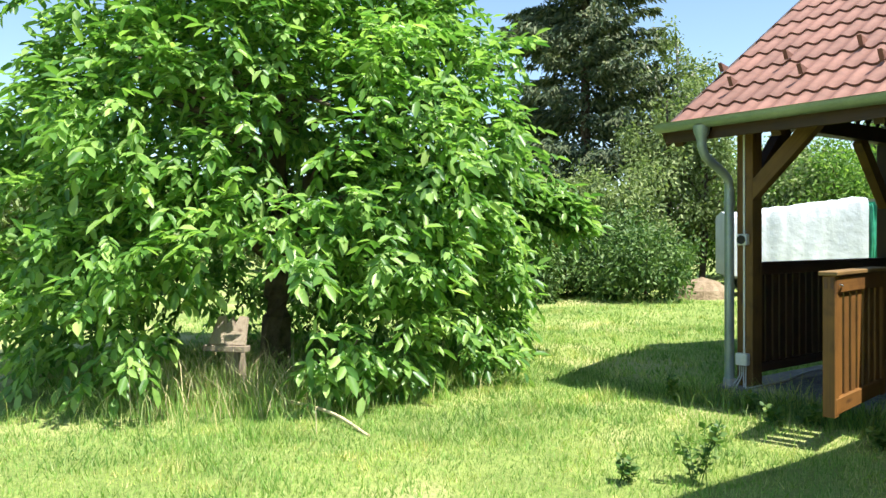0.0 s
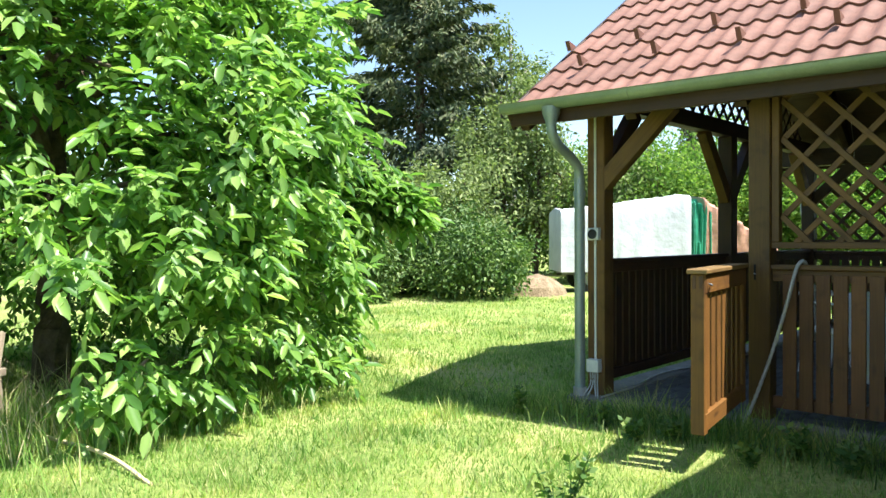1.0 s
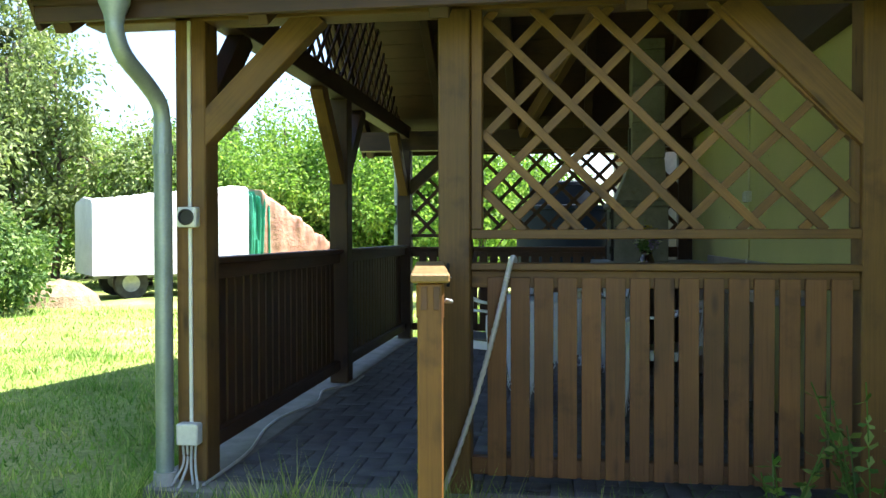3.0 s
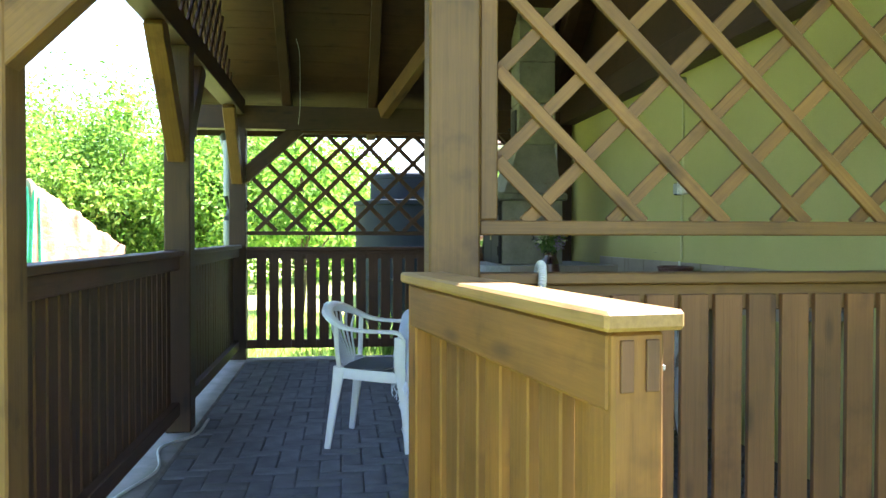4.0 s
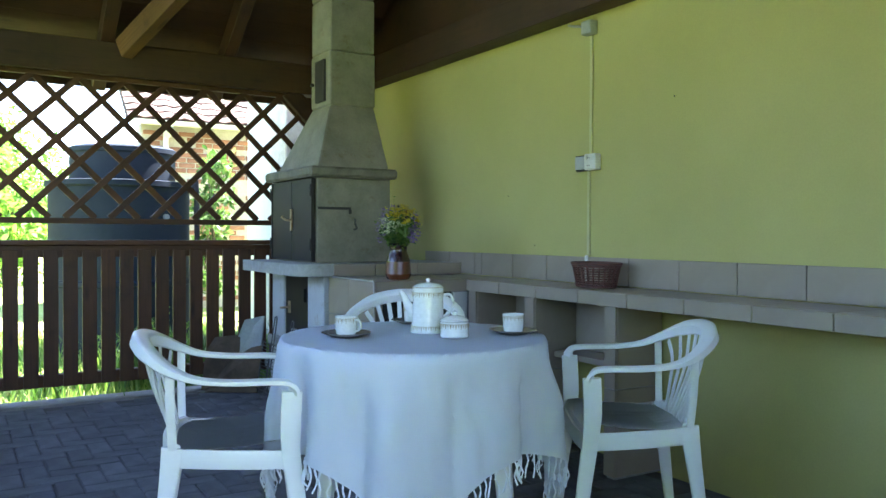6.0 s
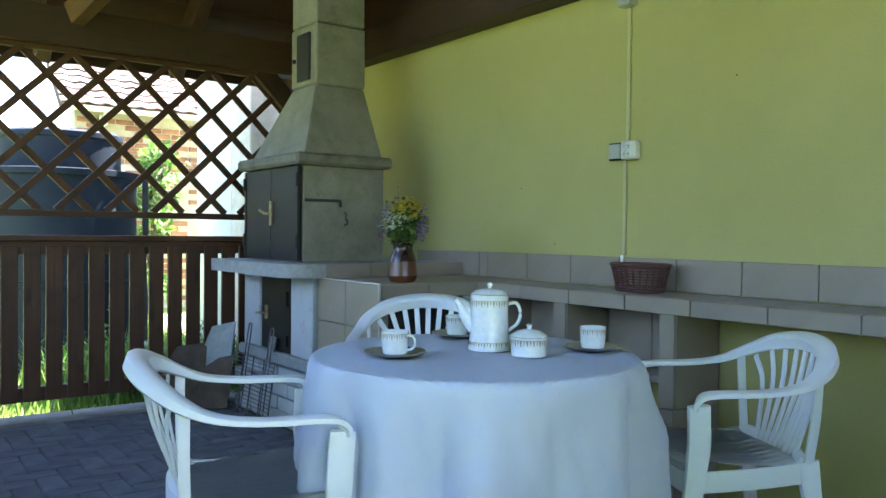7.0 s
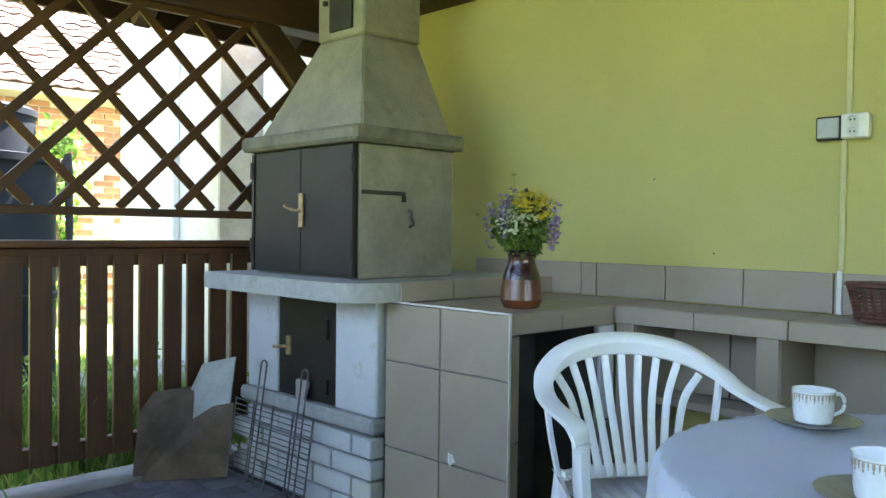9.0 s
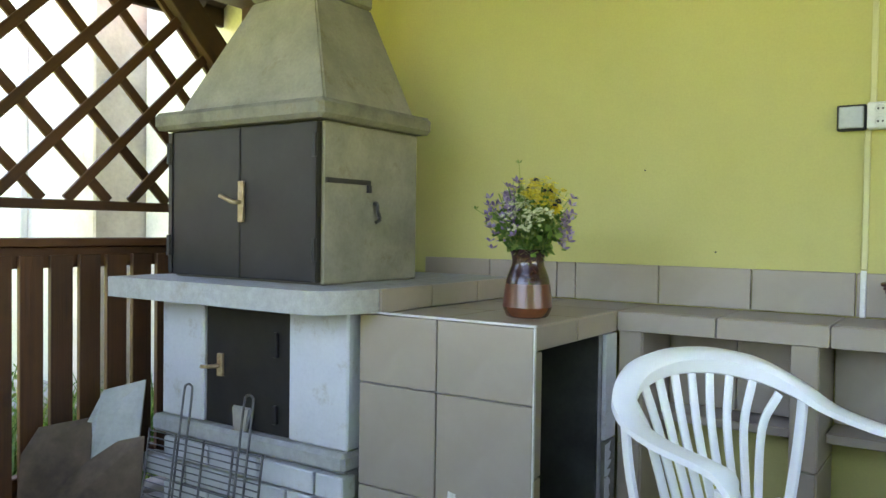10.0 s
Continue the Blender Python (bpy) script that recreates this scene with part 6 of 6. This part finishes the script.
def weed(loc, h, seed, label, stems=5):
    rr = random.Random(seed)
    wd = thing("weed", loc, label, "weed")
    gr_ = bmesh.new()
    for s in range(stems):
        a = rr.uniform(0, 6.3)
        top = Vector(loc) + Vector((math.cos(a) * h * 0.3, math.sin(a) * h * 0.3, h * rr.uniform(0.6, 1)))
        b = Vector(loc) + Vector((rr.uniform(-0.04, 0.04), rr.uniform(-0.04, 0.04), 0))
        sb = sweep(bmesh.new(), smooth_path([b, b.lerp(top, 0.5) + Vector((0, 0, h * 0.08)), top], 4), 0.006, 0.006, sides=4)
        part("stem", sb, M["weed"], wd)
        for q in range(7):
            p = b.lerp(top, 0.25 + 0.11 * q)
            petal_ring(gr_, p, Vector((rr.uniform(-1, 1), rr.uniform(-1, 1), 1)), rr.uniform(0.03, 0.06), 0.35, 3)
    tagged(part("leaf", gr_, M["weed"], wd), kind="stuff")


weed((1.28, -2.34, -0.09), 0.38, 1, "dark seeding dock weed standing in the shade", 6)
weed((1.0, -2.55, -0.09), 0.15, 2, "low weed in the lawn", 4)
weed((2.45, -0.55, -0.09), 0.5, 3, "tangled weeds in front of the railing", 6)
weed((2.75, -0.45, -0.09), 0.75, 4, "tall weed in front of the railing", 7)
weed((0.75, -0.75, -0.09), 0.16, 5, "low weed with pale seed heads", 5)
for i, (x, y, h) in enumerate(((0.95, -0.62, 0.16), (1.65, -0.5, 0.2), (1.95, -0.6, 0.17), (2.2, -0.45, 0.24), (1.5, -0.85, 0.14), (0.45, -0.5, 0.15))):
    weed((x, y, -0.09), h, 20 + i, "leafy green weed in the shade before the kerb", 6)
weed((-0.2, -0.55, -0.09), 0.2, 6, "wispy weed at the shadow edge", 5)

weed((1.9, 6.4, -0.09), 0.6, 8, "nettles behind the back railing", 7)
weed((2.35, 6.2, -0.09), 0.5, 9, "nettles behind the back railing", 7)
for i, (x, y, r) in enumerate(((2.5, 6.0, 0.16), (2.2, 6.7, 0.2), (2.75, 6.75, 0.24), (1.9, 6.1, 0.12))):
    bm = bmesh.new()
    bmesh.ops.create_icosphere(bm, subdivisions=3, radius=r)
    for v in bm.verts:
        v.co *= 1 + 0.35 * noise.noise(v.co * 7 + Vector((i * 3, 0, 0)))
        v.co.z *= 0.7
    solo("field_stone", bm, M["concrete"], "grey field stone lying behind the railing", "stone", "stones behind the pavilion", m=Matrix.Translation((x, y, 0.0)), smooth=True)

# old wooden marker under the tree
st = thing("wooden_stump", (-2.75, -3.12, -0.1), "weathered grey wooden post with a slanted board top", "post")
beam("post", (-2.75, -3.12, -0.12), (-2.75, -3.12, 0.30), 0.13, 0.12, "old_wood", st, up=(0.5, -0.8, 0))
lo, hi = Vector((-2.82, -3.32, 0.32)), Vector((-2.54, -3.12, 0.32))
rise = Vector((-0.06, 0.09, 0.23))
p_ = [lo.lerp(hi, s) + rise * h for s, h in ((0, 0), (1, 0), (0.9, 0.98), (0.68, 1), (0.62, 0.7), (0.5, 1), (0.38, 0.68), (0.3, 1), (0.1, 0.96))]
bm = bmesh.new()
nn = (p_[1] - p_[0]).cross(rise).normalized() * 0.03
aa, bb = [bm.verts.new(q) for q in p_], [bm.verts.new(q + nn) for q in p_]
bm.faces.new(aa), bm.faces.new(bb)
for k in range(9):
    bm.faces.new((aa[k], aa[(k + 1) % 9], bb[(k + 1) % 9], bb[k]))
part("board", bm, M["old_wood"], st, "pale cracked board")
beam("ledge", (-2.84, -3.35, 0.30), (-2.51, -3.12, 0.30), 0.09, 0.05, "old_wood", st)
solo("fallen_stick", tube([(-1.95, -3.10, -0.03), (-1.15, -3.11, 0.0), (-0.62, -3.13, -0.06)], 0.025, 6), M["straw"], "long dry stick lying in the grass", "stick")
solo("dead_branch", tube([(-2.65, -2.4, -0.12), (-2.35, -2.4, 0.1), (-2.1, -2.4, 0.27), (-1.92, -2.38, 0.41)], 0.022, 6), M["old_wood"], "bare dead branch leaning in the crown", "branch")

# ---- water tanks ----
tk = thing("water_tank", (1.63, 7.6, 0), "large dark blue grey plastic water tank", "water tank")
part("body", lathe([(0, -0.1), (0.61, -0.1), (0.61, 0.55), (0.625, 0.56), (0.625, 0.60), (0.61, 0.61), (0.61, 1.43), (0.635, 1.44), (0.635, 1.485), (0.57, 1.495), (0, 1.495)], 48, (1.745, 7.6, 0)), M["tank"], tk, smooth=True)
part("drum", lathe([(0.46, 1.496), (0.46, 1.74), (0.475, 1.75), (0.475, 1.79), (0.44, 1.81), (0, 1.82)], 44, (1.77, 7.6, 0)), M["tank"], tk, "narrower upper drum", smooth=True)
part("valve", tube([(2.02, 7.09, 1.17), (2.04, 7.03, 1.17)], 0.05, 12, 0), M["steel"], tk, "small outlet fitting")
solo("standpipe", tube([(2.36, 7.28, -0.1), (2.36, 7.28, 1.40), (2.33, 7.31, 1.42), (2.28, 7.36, 1.42)], 0.05, 8, 3), M["rubber"], "dark standpipe beside the tank", "pipe")

# ---- tarpaulin-covered trailer ----
tl = thing("covered_trailer", (-5.5, 10.5, 0), "parked trailer under white, green and faded red tarpaulins", "trailer")
A, B = Vector((-6.55, 9.93, 0)), Vector((-4.37, 11.85, 0))
ud = (B - A).normalized()
nd = Vector((-ud.y, ud.x, 0))


def drape(a, b, depth, z0, zt0, zt1, seed, wob=0.05):
    """A box-like sheet with sagging folds, open below."""
    bm = bmesh.new()
    nu, prof = 80, [(0, 0.0), (0, 0.2), (0, 0.4), (0, 0.6), (0, 0.75), (0, 0.87), (0.01, 0.95), (0.06, 1.0), (0.5, 1.04), (0.94, 1.0), (1, 0.93), (1, 0.5), (1, 0.0)]
    rows = []
    for i in range(nu + 1):
        t = i / nu
        zt_ = zt0 + (zt1 - zt0) * t
        row = []
        for dpt, hh in prof:
            p = a.lerp(b, t) + nd * depth * dpt
            k = noise.noise(Vector((t * 9, dpt * 3 + hh, seed))) + 0.5 * hh ** 4 * noise.noise(Vector((t * 26 + 2 * hh, dpt * 3 + hh * 0.6, seed + 5)))
            row.append(bm.verts.new(p + Vector((0, 0, z0 + (zt_ - z0) * hh + k * wob * hh)) - nd * k * wob * (1 if dpt < 0.5 else -1)))
        rows.append(row)
    for r0, r1 in zip(rows, rows[1:]):
        for k in range(len(prof) - 1):
            bm.faces.new((r0[k], r0[k + 1], r1[k + 1], r1[k]))
    bm.faces.new(rows[0])
    bm.faces.new(rows[-1])
    return bm


part("white_cover", drape(A, B - ud * 0.02, 1.9, 0.38, 1.75, 2.08, 1.0), M["tarp_white"], tl, "white tarpaulin cover", smooth=True)
part("green_cover", drape(B - ud * 0.01 + nd * 0.02, B + ud * 0.45 + nd * 0.05, 1.8, 0.42, 2.02, 1.7, 2.0, 0.12), M["tarp_green"], tl, "torn green tarpaulin", smooth=True)
part("red_cover", drape(B + ud * 0.30 + nd * 0.06, B + ud * 1.9, 1.8, 0.3, 2.02, 0.9, 3.0, 0.06), M["tarp_red"], tl, "slumped faded red tarpaulin", smooth=True)
bm = bmesh.new()
for t0, t1 in ((0.1, 3.0),):
    sweep(bm, [A + ud * t0 + nd * 0.5 + Vector((0, 0, 0.34)), A + ud * 5.0 + nd * 0.5 + Vector((0, 0, 0.34))], 0.1, 0.1, sides=4)
    sweep(bm, [A + ud * t0 + nd * 1.4 + Vector((0, 0, 0.34)), A + ud * 5.0 + nd * 1.4 + Vector((0, 0, 0.34))], 0.1, 0.1, sides=4)
part("chassis", bm, M["steel"], tl)
for s in (0.7, 2.6):
    for dpt in (0.25, 1.65):
        c = A + ud * s + nd * dpt
        q = Matrix.Translation(c + Vector((0, 0, 0.22))) @ nd.to_track_quat("Z", "Y").to_matrix().to_4x4()
        wl = part("wheel", lathe([(0.16, -0.07), (0.29, -0.08), (0.31, -0.05), (0.31, 0.05), (0.29, 0.08), (0.16, 0.07)], 24, closed=True), M["rubber"], tl, m=q, smooth=True)
        part("rim", lathe([(0, -0.03), (0.159, -0.05), (0.159, 0.05), (0, 0.03)], 20), M["steel"], wl, m=q)
solo("earth_mound", lathe([(0.7, -0.15), (0.6, 0.08), (0.35, 0.26), (0, 0.36)], 14, (-6.9, 9.5, 0)), M["earth"], "low heap of pale earth by the trailer", "heap")

# ---- pieces last: roof tiles, barn bricks and tiles, pavers ----
def tile_data(name, mat, w=0.30, l=0.40, waves=2, amp=0.026, segs=16):
    bm = bmesh.new()
    rows = []
    for y, lift in ((0, 0.0), (l, 0.0)):
        top = []
        for i in range(segs + 1):
            x = (i / segs - 0.5) * w
            c = 0.5 - 0.5 * math.cos(2 * math.pi * waves * i / segs)
            top.append(bm.verts.new((x, y, amp * c ** 1.4 + lift)))
        rows.append(top)
    low = [bm.verts.new(v.co - Vector((0, -0.004, 0.018))) for v in rows[0]]
    for i in range(segs):
        bm.faces.new((rows[0][i], rows[0][i + 1], rows[1][i + 1], rows[1][i]))
        bm.faces.new((low[i], low[i + 1], rows[0][i + 1], rows[0][i]))
    for i in (0, segs):
        bm.faces.new((low[i], rows[0][i], rows[1][i]))
    me = data(name, bm, M[mat])
    me.polygons.foreach_set("use_smooth", [True] * len(me.polygons))
    me.set_sharp_from_angle(angle=radians(50))
    return me


rf = new("roof")
place(rf, pav, Matrix.Translation((VERGE_X, EAVE_Y, EAVE_Z)))
rf["label"] = "red double-wave concrete tile roof"
tmesh = tile_data("roof_tile", "tile_red")
slope = math.degrees(math.atan(PITCH))
rr = random.Random(2)
NT = 12
tw = (3.06 - VERGE_X + 0.02) / NT
for side in (0, 1):
    for row in range(11):
        dist = -0.03 + row * 0.335
        y = EAVE_Y + dist / SL
        z = roof_z(EAVE_Y) + dist / SL * PITCH - 0.025
        if y > RIDGE_Y - 0.06:
            continue
        for k in range(NT):
            x = VERGE_X - 0.02 + (k + 0.5) * tw
            if side == 0:
                m = pose(x, y, z, slope - 3.0 + rr.uniform(-0.25, 0.25), 0, rr.uniform(-0.3, 0.3))
            else:
                m = pose(x, 2 * RIDGE_Y - y, z, slope - 3.0, 0, 180)
            part("roof_tile", tmesh, None, rf, "", m @ Matrix.Diagonal((tw / 0.30, 1, 1, 1)))
part("ridge_cap", tube([(VERGE_X - 0.02, RIDGE_Y, roof_z(RIDGE_Y) + 0.0), (3.06, RIDGE_Y, roof_z(RIDGE_Y) + 0.0)], 0.2, 12, 0), M["tile_red"], rf, smooth=True)
# snow guards
gm = data("snow_guard", prism([(0.0, 0.0), (0.09, 0.0), (0.01, 0.085)], "x", -0.018, 0.018), M["tile_red"])
for dist, x0 in ((0.53, -0.1), (0.90, -0.39)):
    for k in range(6):
        part("snow_guard", gm, None, rf, "", pose(x0 + k * 0.6, EAVE_Y + dist / SL, roof_z(EAVE_Y) + dist / SL * PITCH + 0.028, slope, 0, 0))

# barn roof and brickwork
bt = tile_data("barn_tile", "tile_old", 0.22, 0.26, 1, 0.022, 6)
for row in range(14):
    for k in range(14):
        part("barn_tile", bt, None, barn, "", pose(2.48 + (k + 0.5) * 0.22, 11.42 + row * 0.135, 2.65 + row * 0.106, 33 + rr.uniform(-2.5, 2.5), 0, rr.uniform(-2, 2)))
part("roof_deck", prism([(11.42, 2.62), (14.5, 5.03), (14.5, 4.83), (11.6, 2.57)], "x", 2.5, 6.0), M["tile_old"], barn)
bb_ = data("brick", box((-0.115, -0.012, -0.031), (0.115, 0.012, 0.031), 0.004), M["brick"])
rr = random.Random(9)
for row in range(33):
    z = 0.05 + row * 0.076
    for k in range(12):
        x = 2.86 + k * 0.25 + (0.12 if row % 2 else 0)
        if x < 5.75 and (rr.random() < 0.33 or (z > 1.9 and rr.random() < 0.5)):
            part("brick", bb_, None, barn, "", pose(x, 11.795, z, 0, 0, rr.uniform(-1, 1)))

# herringbone paving
pm = {0: data("paver", box((-0.098, -0.048, -0.05), (0.098, 0.048, 0.0), 0.006), M["paver"])}
rest_v, rest_f = [], []
count = 0
rr = random.Random(3)
for i in range(0, 30):
    for j in range(-1, 51):
        d_ = (i - j) % 4
        if d_ not in (0, 3):
            continue
        horiz = d_ == 0
        x0, y0 = 0.17 + i * 0.1, 0.0 + j * 0.1
        x1, y1 = (x0 + 0.2, y0 + 0.1) if horiz else (x0 + 0.1, y0 + 0.2)
        if x1 > 3.05 or y1 > 4.93 or y0 < -0.01 or (x1 > 2.25 and y1 > 3.3):
            continue
        z = 0.0 + rr.uniform(-0.003, 0.001)
        cx, cy = (x0 + x1) / 2, (y0 + y1) / 2
        if count < 300 and x0 < 1.75 and y0 > 1.55:
            count += 1
            part("paver", pm[0], None, floor_ob, "", pose(cx, cy, z, rr.uniform(-0.4, 0.4), rr.uniform(-0.4, 0.4), 0 if horiz else 90))
        else:
            hx, hy = (0.098, 0.048) if horiz else (0.048, 0.098)
            n0 = len(rest_v)
            for sx, sy, zz in ((-1, -1, z - 0.006), (1, -1, z - 0.006), (1, 1, z - 0.006), (-1, 1, z - 0.006)):
                rest_v.append((cx + sx * hx, cy + sy * hy, zz))
            for sx, sy in ((-1, -1), (1, -1), (1, 1), (-1, 1)):
                rest_v.append((cx + sx * (hx - 0.006), cy + sy * (hy - 0.006), z))
            for sx, sy in ((-1, -1), (1, -1), (1, 1), (-1, 1)):
                rest_v.append((cx + sx * hx, cy + sy * hy, z - 0.04))
            rest_f += [(n0 + 4, n0 + 5, n0 + 6, n0 + 7)] + [(n0 + k, n0 + (k + 1) % 4, n0 + 4 + (k + 1) % 4, n0 + 4 + k) for k in range(4)] + [(n0 + 8 + k, n0 + 8 + (k + 1) % 4, n0 + (k + 1) % 4, n0 + k) for k in range(4)]
tagged(part("paver_field", fast_mesh("paver_field", rest_v, rest_f, M["paver"]), None, floor_ob), kind="stuff")
